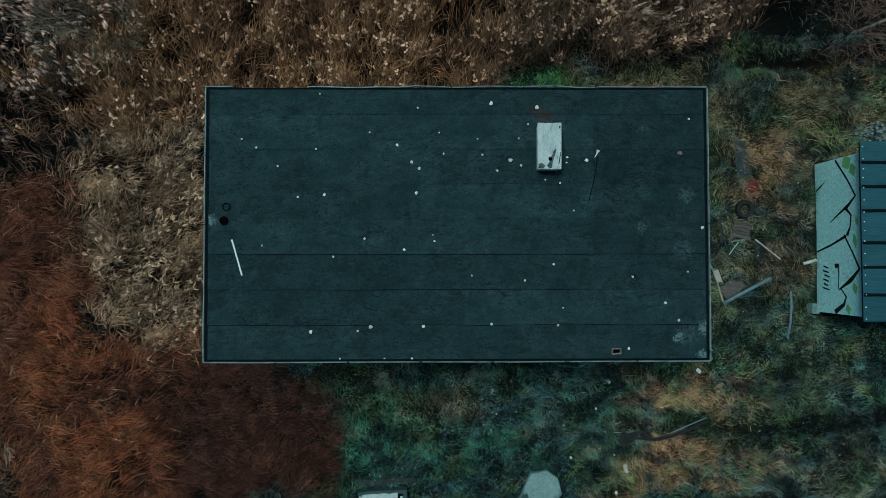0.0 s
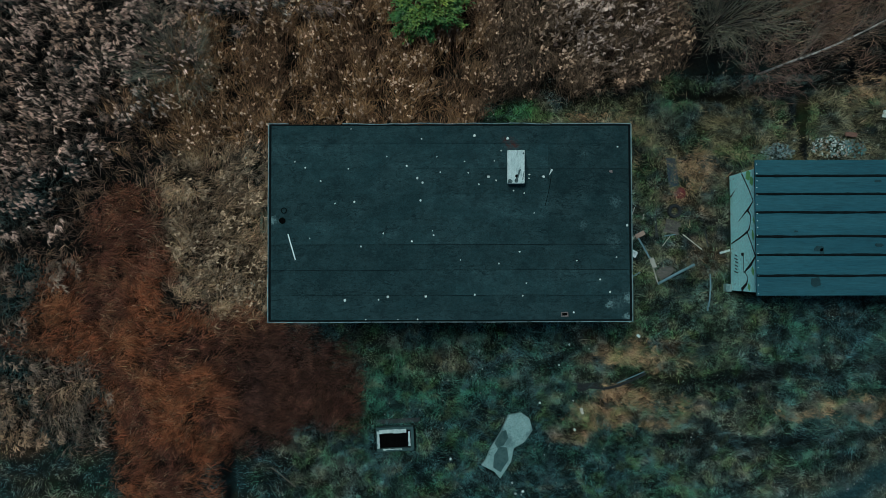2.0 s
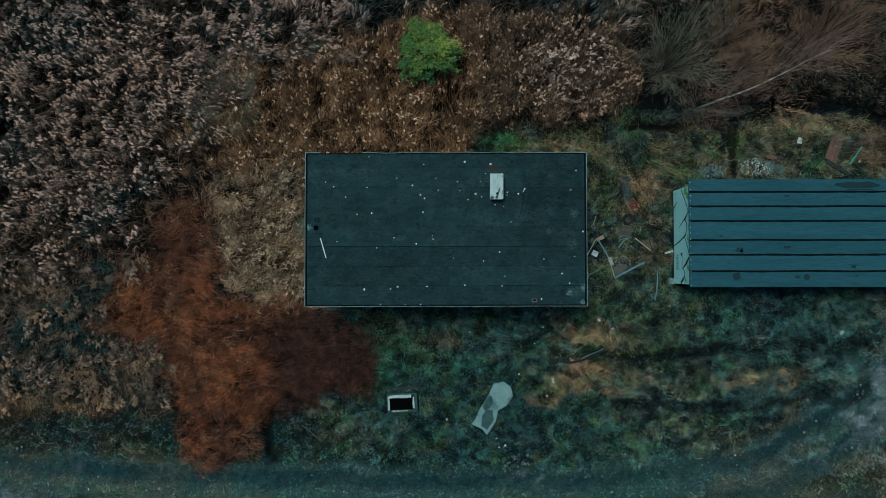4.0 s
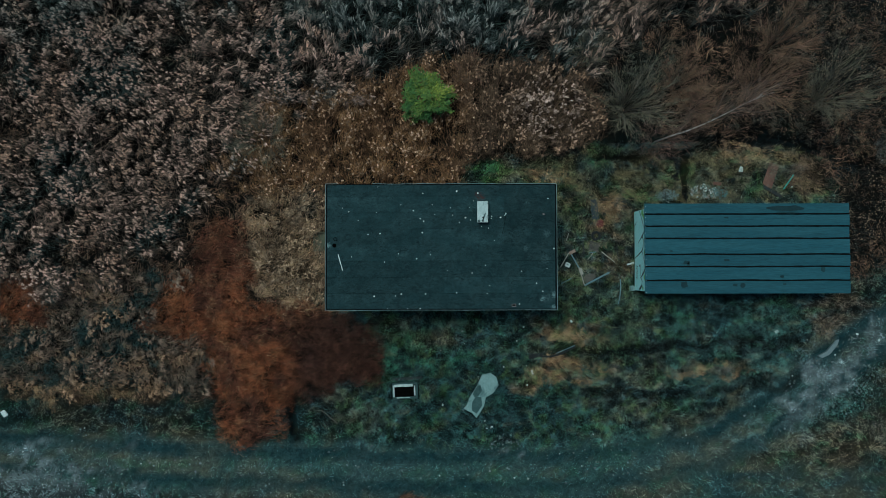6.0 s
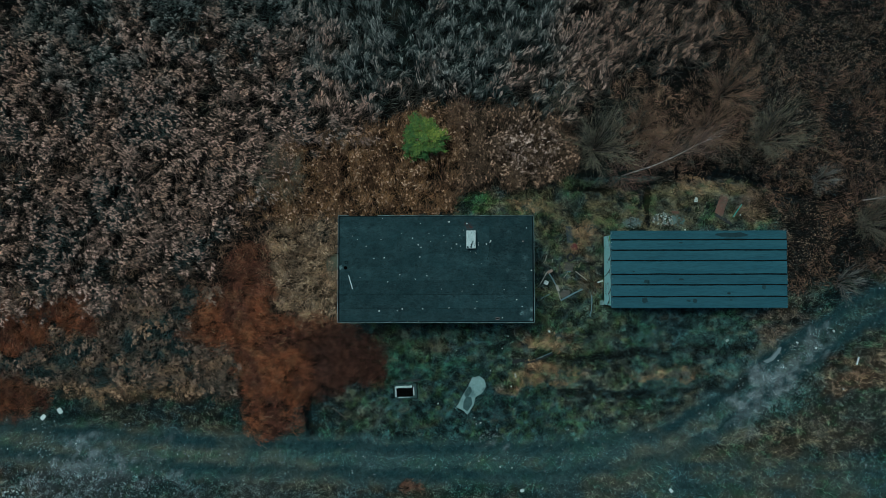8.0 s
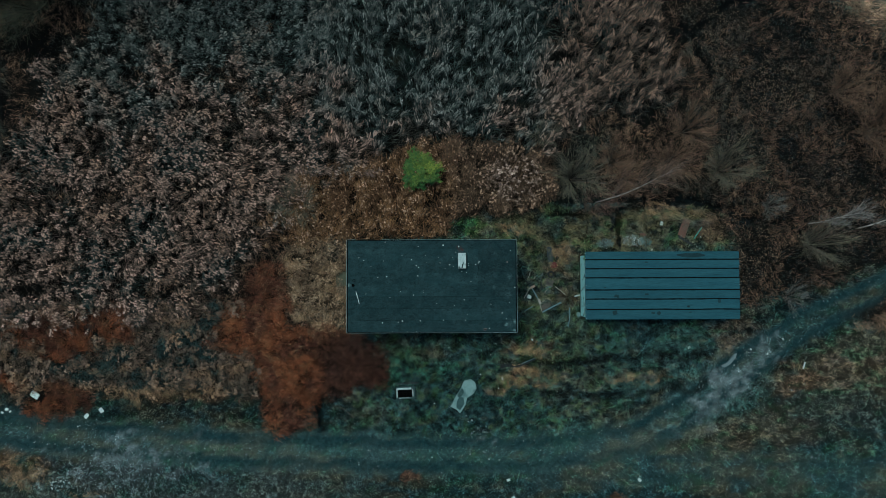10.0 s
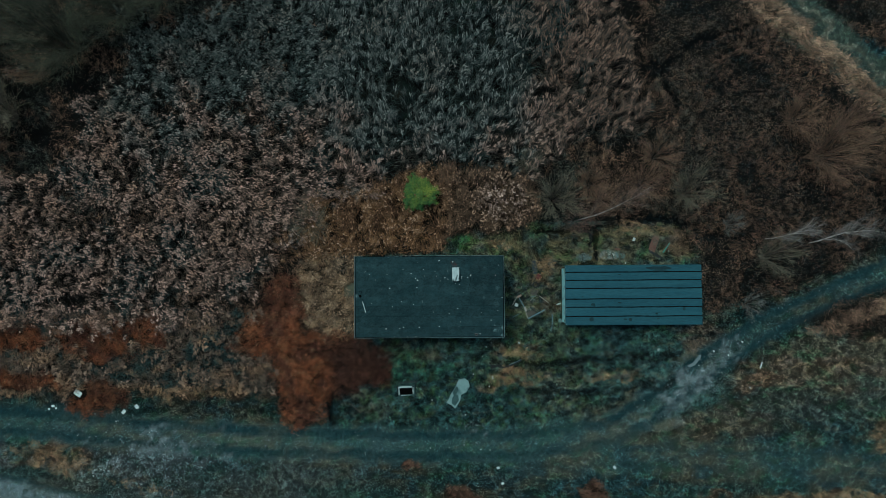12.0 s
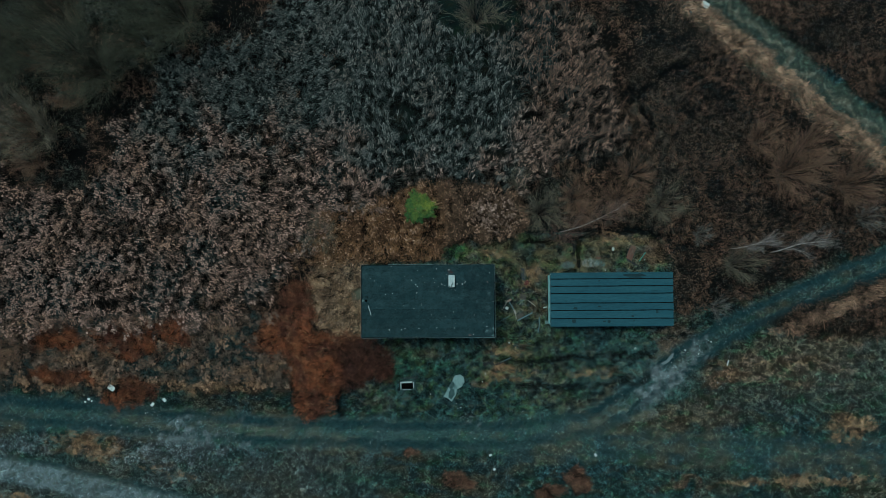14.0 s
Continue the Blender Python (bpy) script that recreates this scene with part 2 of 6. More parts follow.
def felt(name, base, other, dark):
    m, tree, bsdf = material(name, 0.95, 0, 0.12)
    col = mix_colour(tree, base, other, grain(tree, 0.9, 5, 0.38, 0.64))
    fine = grain(tree, 22, 6, 0.28, 0.72, rough=0.75)
    col = mix_colour(tree, col, mix_colour(tree, (0.5,) * 3, (1.5,) * 3, fine), 0.9, "MULTIPLY")
    col = mix_colour(tree, col, mix_colour(tree, (0.75,) * 3, (1.25,) * 3, grain(tree, 5, 6, 0.34, 0.66, rough=0.7)), 0.7, "MULTIPLY")
    streak = grain(tree, 1.6, 6, 0.36, 0.66, (0.8, 1.2, 1), rough=0.7)
    col = mix_colour(tree, col, mix_colour(tree, (0.82,) * 3, (1.15,) * 3, streak), 1.0, "MULTIPLY")
    col = mix_colour(tree, col, dark, grain(tree, 1.9, 7, 0.52, 0.72, rough=0.72))
    # folds shown by dark lines in the colour, shade without relief
    lines = mix_colour(tree, (0,) * 3, mix_colour(tree, (0,) * 3, (1,) * 3, crease(tree, 1.5, 0.010, (0.7, 1.5, 1))), grain(tree, 0.7, 3, 0.45, 0.6))
    col = mix_colour(tree, col, tuple(c * 0.7 for c in dark), lines)
    folds = mix_colour(tree, (0,) * 3, mix_colour(tree, (0,) * 3, (0.9,) * 3, crease(tree, 2.6, 0.022, (0.6, 1.6, 1))), grain(tree, 0.9, 3, 0.38, 0.54))
    col = mix_colour(tree, col, tuple(c * 0.8 for c in dark), folds)
    worn = wear_mask(tree, ((6.25, -3.05, 0.85), (6.66, -2.8, 0.5), (6.24, 0.77, 0.6), (6.15, -0.7, 0.7), (5.0, -0.1, 0.45), (-6.55, 0.08, 0.5), (-6.7, 0.1, 0.45), (6.6, -3.6, 0.4), (5.1, 2.6, 0.3)), 11.0, 0.30, 0.52)
    col = mix_colour(tree, col, (0.060, 0.092, 0.096), worn)
    bright = wear_mask(tree, ((6.68, -2.85, 0.45), (6.62, -3.55, 0.35), (6.0, -3.1, 0.35), (-6.72, 0.1, 0.4)), 14.0, 0.30, 0.42)
    col = mix_colour(tree, col, (0.16, 0.22, 0.22), bright)
    rust = wear_mask(tree, ((2.35, 2.95, 0.5), (2.1, 3.1, 0.3)), 7.0, 0.20, 0.6)
    col = mix_colour(tree, col, (0.060, 0.026, 0.024), rust)
    info = tree.nodes.new("ShaderNodeObjectInfo")
    col = mix_colour(tree, col, mix_colour(tree, (0.84,) * 3, (1.14,) * 3, info.outputs["Random"]), 1.0, "MULTIPLY")
    tree.links.new(col, bsdf.inputs["Base Color"])
    bump(tree, bsdf, grain(tree, 6, 8, 0.2, 0.8, (0.9, 1.1, 1), rough=0.7), 1.0, 0.07)
    return m


FELT = felt("bitumen_felt", (0.0225, 0.043, 0.047), (0.033, 0.057, 0.061), (0.013, 0.024, 0.027))
TAR = surface("tar", (0.004, 0.006, 0.007), (0.008, 0.011, 0.012), 6, 0.95, vary=0, specular=0.05)
EDGE = surface("galvanised_edge", (0.14, 0.20, 0.20), (0.30, 0.37, 0.37), 3, 0.8, 0.0, spots=(0.03, 0.045, 0.045), spot_scale=5, spot_lo=0.55, spot_hi=0.7, vary=0.2)
PLASTER = surface("white_plaster", (0.40, 0.45, 0.44), (0.56, 0.60, 0.58), 3, 0.9, spots=(0.12, 0.15, 0.155), spot_scale=5, spot_lo=0.56, spot_hi=0.72, stretch=(2.0, 0.6, 1), vary=0)
WALL = surface("grey_render", (0.26, 0.27, 0.25), (0.34, 0.34, 0.31), 1.2, 0.9, spots=(0.16, 0.16, 0.15), spot_scale=1.2, vary=0)
STONE = surface("pale_stone", (0.52, 0.54, 0.52), (0.76, 0.76, 0.72), 14, 0.85, vary=0.3)
PINK = surface("brick_chip", (0.13, 0.105, 0.10), (0.22, 0.175, 0.17), 14, 0.9, vary=0.2)
# near black, put on flat pieces for the shade inside holes
BLACK = surface("dark_opening", (0.002, 0.002, 0.002), (0.004, 0.004, 0.004), 8, 1.0, vary=0, specular=0.0)
SHED_FELT = surface("teal_roof_felt", (0.019, 0.065, 0.086), (0.030, 0.087, 0.108), 1.0, 0.8, spots=(0.012, 0.044, 0.058), spot_scale=1.4, spot_lo=0.60, spot_hi=0.74, stretch=(0.25, 2.2, 1), bump_strength=0.5, vary=0.06)
SHED_WALL = surface("pale_painted_board", (0.52, 0.86, 0.85), (0.60, 0.89, 0.88), 1.3, 0.7, spots=(0.24, 0.38, 0.38), spot_scale=3, spot_lo=0.62, spot_hi=0.74, vary=0.03)
PAINT_BLACK = surface("black_spray_paint", (0.006, 0.006, 0.007), (0.012, 0.012, 0.013), 6, 0.6, vary=0)
PAINT_GREEN = surface("green_spray_paint", (0.20, 0.42, 0.14), (0.28, 0.52, 0.22), 4, 0.6, vary=0.1)
CONCRETE = surface("pale_concrete", (0.17, 0.25, 0.24), (0.25, 0.33, 0.32), 1.5, 0.9, spots=(0.10, 0.15, 0.15), spot_scale=1.1, spot_lo=0.52, spot_hi=0.62, vary=0.1, bump_strength=0.6)
WOOD = surface("weathered_wood", (0.06, 0.052, 0.045), (0.115, 0.098, 0.085), 5, 0.85, stretch=(1, 6, 1), vary=0.3)
PALE_WOOD = surface("pale_timber", (0.40, 0.36, 0.31), (0.52, 0.46, 0.40), 5, 0.8, stretch=(1, 6, 1), vary=0.25)
RED_WOOD = surface("reddish_board", (0.13, 0.065, 0.05), (0.19, 0.095, 0.07), 4, 0.85, stretch=(1, 5, 1), vary=0.1)
DARK_WOOD = surface("dark_timber", (0.02, 0.022, 0.024), (0.045, 0.045, 0.045), 5, 0.85, vary=0.2)
PIPE = surface("blue_grey_pipe", (0.13, 0.20, 0.24), (0.19, 0.27, 0.30), 5, 0.55, vary=0.1)
WHITE = surface("white_plastic", (0.62, 0.66, 0.64), (0.75, 0.77, 0.75), 5, 0.6, vary=0.15)
RUBBER = surface("black_rubber", (0.012, 0.013, 0.014), (0.022, 0.022, 0.023), 20, 0.75, vary=0)
RED = surface("red_enamel", (0.085, 0.010, 0.012), (0.12, 0.018, 0.018), 5, 0.5, vary=0)
TURQUOISE = surface("turquoise_plastic", (0.05, 0.35, 0.30), (0.08, 0.42, 0.36), 5, 0.5, vary=0.1)
WET = surface("wet_sheet", (0.022, 0.034, 0.050), (0.036, 0.052, 0.068), 4, 0.6, vary=0)
WATER = surface("ditch_water", (0.003, 0.004, 0.005), (0.006, 0.008, 0.008), 2, 0.7, vary=0, bump_strength=0.1, specular=0.05)
BARK = surface("grey_brown_bark", (0.065, 0.050, 0.040), (0.105, 0.083, 0.067), 8, 0.9, vary=0.3)
BIRCH = surface("birch_bark", (0.44, 0.37, 0.33), (0.58, 0.49, 0.45), 3, 0.8, spots=(0.06, 0.05, 0.045), spot_scale=5, spot_lo=0.46, spot_hi=0.60, vary=0.1)
GREY_LUMP = surface("grey_lump", (0.14, 0.165, 0.165), (0.23, 0.26, 0.26), 6, 0.9, vary=0.4)
TURQ_DULL = surface("faded_turquoise", (0.06, 0.15, 0.16), (0.10, 0.21, 0.22), 6, 0.7, vary=0.3)
PINKBOARD = surface("pinkish_board", (0.34, 0.22, 0.17), (0.44, 0.30, 0.24), 4, 0.8, stretch=(1, 5, 1), vary=0.15)
PUDDLE = surface("puddle_water", (0.16, 0.19, 0.20), (0.20, 0.23, 0.23), 3, 0.25, vary=0, bump_strength=0.05)
DAMP = surface("tarry_patch", (0.009, 0.028, 0.034), (0.015, 0.042, 0.050), 3, 0.8, vary=0.2)
SOOT = surface("soot", (0.035, 0.05, 0.052), (0.10, 0.125, 0.125), 9, 0.95, vary=0.2)
MUD = surface("mud_film", (0.035, 0.065, 0.065), (0.06, 0.095, 0.092), 4, 0.9, vary=0.1)
MOSSY = surface("mossy_concrete", (0.085, 0.088, 0.060), (0.130, 0.125, 0.088), 4, 0.95, vary=0.1)
OLD_FELT = felt("older_felt", (0.0185, 0.035, 0.038), (0.029, 0.049, 0.052), (0.010, 0.019, 0.022))
LEAF = tinted("green_leaves", 0.6, 6, 0, 0.3, True)

# ---------------------------------------------------------------- the lie of the land
REED_EDGE = [(-60, -3), (-42, -3.2), (-34, -2.6), (-26.5, -2.6), (-23, -3.0), (-17.5, 1.5), (-14.8, 4), (-13.5, 8), (-9, 9.5), (-4, 11), (0, 12.8), (6, 12.5), (9, 11.5), (13, 14), (20, 16), (21.5, 22), (19, 27), (16, 33), (14, 46), (-60, 46)]
BROWN_EDGE = [(-14.2, 3.4), (-7.2, 3.9), (1.4, 4.0), (1.8, 6.0), (6.3, 5.9), (9.1, 6.8), (12, 7.6), (11, 10), (8.5, 12), (0, 13), (-6, 11), (-12, 9.3), (-14.5, 6)]
STRAW_EDGE = [(-13.5, 3.8), (-7.2, 3.8), (-7.0, -4), (-10.8, -4.6), (-13.4, -2)]
RED_EDGE = [(-19.8, -5.2), (-19.2, -3.2), (-17.2, -1.0), (-16.4, 1.2), (-15.6, 2.3), (-13.6, 1.8), (-13.3, -0.8), (-12.4, -3.7), (-7.7, -4.2), (-4.3, -6.3), (-4.6, -8.7), (-9.5, -9.3), (-10.9, -10.7), (-11.6, -12.7), (-14.6, -12.5), (-15.7, -10.9), (-15.4, -8.0), (-16.2, -6.0)]
ROAD = [(-70, -10.2), (-48, -12.0), (-38, -12.7), (-29, -13.7), (-16.5, -14.5), (-3.8, -15), (9, -15), (17.8, -13.7), (22.6, -10.9), (26, -8.3), (30, -5.4), (34.3, -2.9), (40, -0.3), (44, 1.3), (51, 4.1), (75, 13.4)]
SIDE_ROAD = [(9, -16), (24, -16.2), (36, -17), (52, -17.5), (80, -19)]
GRAVEL_ROAD = [(-80, -13.5), (-47.6, -18.3), (-42.5, -19.3), (-36.5, -20.7), (-27, -23), (-10, -26), (20, -34)]
FAR_PATH = [(20, 42.0), (32.6, 31.2), (42, 23.1), (51.5, 15.2), (70, 0.4)]
DITCH = [(10.4, 6.2), (11.3, 6.3), (13.1, 6.2), (15.1, 6.6), (17.8, 6.7), (20.5, 7.6), (23, 7.4), (25.5, 6.7), (27.8, 6.0), (31.5, 5.4), (33.5, 6.0)]
DRAIN = [(22.5, 23.1), (23.6, 22.8), (26.5, 25.2), (29.2, 26.2), (32.5, 26.9), (35.4, 28.1)]
DRAIN_ARM = [(23.6, 22.8), (24.1, 20.6), (24.8, 18.6)]
TRENCH = [(16.5, 6.2), (16.45, 4.0)]
GULLY = [(-10.1, -9.2), (-10.0, -13.2)]
RUT_A = [(6, -6.6), (12, -6.9), (18, -6.3), (24, -6.4)]
RUT_B = [(10, -9.6), (15, -9.9), (20, -9.6), (24, -9.0)]
WOODS = [(-42, 17, 6.5, 5.0), (-36.5, 25.5, 6.0, 5.5), (-46, 29, 7, 7), (-27, 32, 9, 4.0), (5.5, 32, 5, 3.5)]


def reed_amount(x, y):
    wx, wy = warp(x, y, 3.0, 1.6, 11)
    d = outline_distance(wx, wy, REED_EDGE)
    for cx, cy, rx, ry in WOODS:
        d = np.minimum(d, -oval(wx, wy, cx, cy, rx, ry) * 5)
    gaps = ramp(fbm(x / 2.6, y / 2.6, 61, 3), 0.28, 0.42)
    return ramp(d, -0.6, 0.6) * (0.25 + 0.75 * gaps)


def brown_amount(x, y):
    wx, wy = warp(x, y, 2.0, 0.8, 13)
    return ramp(outline_distance(wx, wy, BROWN_EDGE), -0.5, 0.5) * (1 - 0.85 * ramp(oval(wx, wy, -13.7, 3.8, 1.8, 1.5), 0.0, 0.4))


def straw_amount(x, y):
    wx, wy = warp(x, y, 1.6, 0.8, 15)
    return ramp(outline_distance(wx, wy, STRAW_EDGE), -0.4, 0.6) * (1 - 0.85 * ramp(oval(wx, wy, -13.7, 3.8, 1.8, 1.5), 0.0, 0.4))


def red_amount(x, y):
    wx, wy = warp(x, y, 1.6, 1.2, 17)
    a = ramp(outline_distance(wx, wy, RED_EDGE), -0.9, 1.1)
    for cx, cy, rx, ry in ((-33.2, -4.2, 4.4, 2.1), (-28.6, -3.6, 2.6, 1.3), (-33.3, -10.1, 2.9, 1.7), (-41, -8.6, 3.9, 1.1), (-41.6, -4.2, 3.4, 1.4), (2.6, -20.3, 1.6, 1.0), (16.1, -20.0, 1.4, 1.4), (-2.0, -17.0, 0.9, 0.6), (12.8, -21.4, 1.6, 0.7)):
        a = np.maximum(a, ramp(oval(wx, wy, cx, cy, rx, ry), -0.25, 0.35))
    return a


def rank_amount(x, y):
    """Rough tall weeds: between the reeds and the track, and the dark thickets in the east."""
    wx, wy = warp(x, y, 2.5, 1.2, 19)
    west = ramp(wy, -10.6, -8.6) * ramp(-wx, 9.5, 12)
    east = ramp(outline_distance(wx, wy, [(10, 6.8), (24, 7.6), (26.9, 4.6), (26.7, -0.8), (28.5, -2), (34, -0.6), (42, 2.8), (60, 9.5), (60, 14), (51, 15.5), (33, 30.5), (14, 46), (10, 46)]), -0.6, 0.8)
    far = ramp(outline_distance(wx, wy, [(22, 45), (34.4, 33.4), (43.9, 25.3), (53.4, 17.4), (72, 2.6), (80, 46)]), -0.5, 0.8)
    south_east = ramp(outline_distance(wx, wy, [(36, -3.3), (44, 0.2), (56, 5), (56, -4), (46, -5)]), -0.5, 0.8)
    return np.maximum.reduce([west, east, far, south_east]) * (1 - ramp(-np.abs(line_distance(wx, wy, FAR_PATH) - 0.5), -2.9, -2.1))


def tracks(x, y):
    """How bare the ground is on the track and its branches, and how dark the ruts are."""
    wx, wy = warp(x, y, 1.4, 0.35, 23)
    d, e, g = line_distance(wx, wy, ROAD), line_distance(wx, wy, SIDE_ROAD), line_distance(wx, wy, GRAVEL_ROAD)
    bare = np.maximum.reduce([ramp(-np.abs(d), -2.35 + 0.65 * ramp(wx, 26, 31), -1.3 + 0.3 * ramp(wx, 26, 31)) * (1 - 0.45 * ramp(wx, 26, 32) * ramp(-np.abs(d), -0.6, -0.3)), 0.55 * ramp(-np.abs(e), -2.6, -1.0), ramp(-np.abs(g), -1.9, -1.2)])
    rut = np.maximum(ramp(-np.abs(np.abs(d) - 1.0), -0.7, -0.2), 0.6 * ramp(-np.abs(np.abs(e) - 0.9), -0.6, -0.1))
    rut = np.maximum(rut, 0.9 * ramp(-np.abs(g - 1.35), -0.4, -0.1))
    return bare, rut, d, g


def blend(col, other, amount):
    return col * (1 - amount[..., None]) + np.asarray(other) * amount[..., None]


def wet_lines(x, y):
    """Narrow drains between the weeds."""
    wx, wy = warp(x, y, 1.5, 0.6, 65)
    return np.maximum.reduce([ramp(-np.abs(line_distance(wx, wy, line)), -w, -0.3 * w) for line, w in ((DRAIN, 0.5), (DRAIN_ARM, 0.4))])


def turf_colour(x, y):
    """Colour of soil and short growth at a place of the plan."""
    wx, wy = warp(x, y, 1.6, 1.3, 29)
    n1, n2, n3 = fbm(x / 6, y / 3.4, 31, 3), fbm((x + 0.3 * y) / 2.4, y / 1.1, 33, 4), fbm(x / 0.5, y / 0.3, 35, 3)
    col = blend(np.zeros(np.shape(x) + (3,)) + (0.036, 0.062, 0.052), (0.072, 0.064, 0.042), ramp(n1, 0.44, 0.64))
    col = blend(col, (0.028, 0.052, 0.056), ramp(n2, 0.5, 0.66) * 0.8)
    col = blend(col, (0.118, 0.080, 0.050), ramp(outline_distance(wx, wy, [(29, -8), (36, -4.5), (60, 5), (80, -5), (80, -13), (30, -13)]), -2.0, 3.0) * 0.38)
    yard = ramp(oval(wx, wy, 1.5, -10, 9.5, 5.0), 0.0, 0.5)
    col = blend(col, (0.024, 0.048, 0.047), yard * 0.75)
    col = blend(col, (0.024, 0.060, 0.030), ramp(oval(wx, wy, -1.5, -7.2, 5.5, 1.8), 0.0, 0.6) * 0.65)
    col = blend(col, (0.026, 0.062, 0.022), ramp(oval(wx, wy, -4.2, -8.6, 1.4, 1.0), 0.0, 0.5) * 0.8)
    col = blend(col, (0.036, 0.075, 0.022), ramp(oval(wx, wy, 3.4, 5.1, 2.6, 1.0), 0.0, 0.4))
    col = blend(col, (0.085, 0.072, 0.034), ramp(oval(wx, wy, 8.2, 5.2, 3.2, 1.8), 0.0, 0.4) * ramp(n2, 0.35, 0.6))
    col = blend(col, (0.062, 0.064, 0.028), ramp(oval(wx, wy, 10.5, -4.6, 5.0, 4.2), 0.0, 0.6) * 0.6)
    strip = ramp(outline_distance(wx, wy, [(6.8, 4.4), (8, 2.0), (13, 2.9), (27, 3.0), (31, 5), (27, 7.0), (16, 6.6), (9, 7.4)]), -0.4, 0.8)
    col = blend(col, (0.078, 0.060, 0.030), strip * (0.35 + 0.65 * ramp(n2, 0.36, 0.56)))
    col = blend(col, (0.040, 0.064, 0.022), strip * ramp(fbm(x / 1.5, y / 1.2, 36, 3), 0.50, 0.60) * 0.8)
    for cx, cy, rx, ry, k in ((8.2, -8.2, 3.6, 1.2, 1.0), (8.5, -5.6, 3.0, 0.9, 0.8), (11.3, 1.6, 1.9, 1.7, 0.8), (11.6, -1.2, 1.5, 1.5, 0.5), (17.5, -8.2, 5, 0.9, 0.45), (-24, -9.6, 6.5, 1.1, 0.9), (-38, -16.2, 6.0, 1.5, 1.0), (-30, -17.5, 4, 0.9, 0.8), (46, -14, 3.5, 2.0, 0.8), (38, -8, 9, 2.2, 0.45), (45, -3, 8, 2.0, 0.7), (31, -8.6, 3.4, 1.6, 0.6), (36, -20.3, 14, 0.5, 0.8), (20, 7.0, 3, 0.6, 0.6), (24, 5.6, 3, 0.8, 0.5), (29, -13, 6, 2, 0.4), (27, -4.5, 2.2, 2.0, 0.6)):
        col = blend(col, (0.165, 0.082, 0.040), ramp(oval(wx, wy, cx, cy, rx, ry) + (n2 - 0.5) * 1.5, 0.0, 0.55) * k * 0.85)
    n4, n5 = fbm(x / 0.85, y / 0.42, 37, 3), fbm(x / 1.1, y / 0.6, 39, 3)
    col = blend(col, (0.120, 0.080, 0.036), ramp(n4, 0.56, 0.76) * 0.35)
    col = blend(col, (0.030, 0.066, 0.030), ramp(n5, 0.57, 0.74) * 0.6)
    field = ramp(-(y - 0.6 * np.maximum(x - 22, 0)), 11.5, 14.5)
    # near-black spots painted in for the shaded gaps between tufts
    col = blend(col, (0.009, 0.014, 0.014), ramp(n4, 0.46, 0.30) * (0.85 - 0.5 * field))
    col = col * (1 + 0.45 * field)[..., None]
    col = blend(col, (0.108, 0.112, 0.098), ramp(-y + (n1 - 0.5) * 5, 15.0, 17.5) * ramp(-x, 2, 14) * (0.3 + 0.5 * ramp(n2, 0.36, 0.6)))
    col = blend(col, (0.055, 0.080, 0.018), ramp(fbm(x / 0.7, y / 0.7, 38, 3), 0.60, 0.74) * 0.45 * ramp(oval(x, y, 4, -6, 16, 14), 0, 0.4))
    col = blend(col, (0.085, 0.046, 0.028), ramp(oval(wx, wy, 24.6, 4.7, 2.4, 1.5), 0.0, 0.5) * 0.85)
    bare, rut, d, g = tracks(x, y)
    col = blend(col, (0.046, 0.067, 0.063), bare * (0.32 + 0.55 * ramp(n2, 0.38, 0.6)))
    fade = np.maximum(0.5 + 0.5 * ramp(fbm(x / 5, y / 5, 40, 3), 0.38, 0.60), ramp(x, 18, 24))
    col = blend(col, (0.015, 0.034, 0.037), np.clip(rut * bare * fade * (0.5 + 0.6 * n3), 0, 1))
    for cx, cy, rx, ry, k in ((-26.8, -16.3, 6.5, 2.4, 1.0), (-46, -16.0, 6, 1.2, 0.7), (25.4, -9.1, 3.0, 1.0, 0.9), (28.8, -6.4, 3.0, 0.9, 0.6), (4.2, -13.2, 1.1, 0.5, 0.8), (24, -11.5, 3, 1.5, 0.4)):
        turn = 40 if cx > 20 else 0
        col = blend(col, (0.200, 0.205, 0.200), ramp(oval(wx, wy, cx, cy, rx, ry, turn) + (n3 - 0.5) * 2.4 + (n2 - 0.5) * 1.6, 0.0, 0.8) * k * 0.8)
    stony = ramp(-np.abs(g + 0.2), -1.5, -0.8)
    col = blend(col, (0.190, 0.205, 0.205), stony * (0.1 + 0.7 * ramp(n3, 0.3, 0.6)))
    # ground under reeds, straw, brush and weeds darkened for shade among the stems
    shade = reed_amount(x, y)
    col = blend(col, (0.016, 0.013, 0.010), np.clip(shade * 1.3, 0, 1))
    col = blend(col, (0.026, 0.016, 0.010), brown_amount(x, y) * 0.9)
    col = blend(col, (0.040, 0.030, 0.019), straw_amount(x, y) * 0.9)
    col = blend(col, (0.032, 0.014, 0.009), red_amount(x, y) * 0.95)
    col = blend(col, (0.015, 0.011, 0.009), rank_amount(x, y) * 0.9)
    f = line_distance(wx, wy, FAR_PATH)
    col = blend(col, (0.066, 0.072, 0.050), ramp(-np.abs(f - 1.5), -1.5, -0.9) * 0.9)
    col = blend(col, (0.170, 0.140, 0.098), ramp(-np.abs(f - 1.35), -0.4, -0.15) * (0.25 + 0.6 * n2))
    col = blend(col, (0.030, 0.038, 0.030), np.maximum(ramp(-np.abs(f - 0.7), -0.35, -0.15), 0.8 * ramp(-np.abs(f - 2.0), -0.4, -0.15)) * 0.8)
    col = blend(col, (0.130, 0.085, 0.055), ramp(f, -2.6, -0.4) * ramp(-f, -0.35, -0.1) * (0.35 + 0.65 * n2))
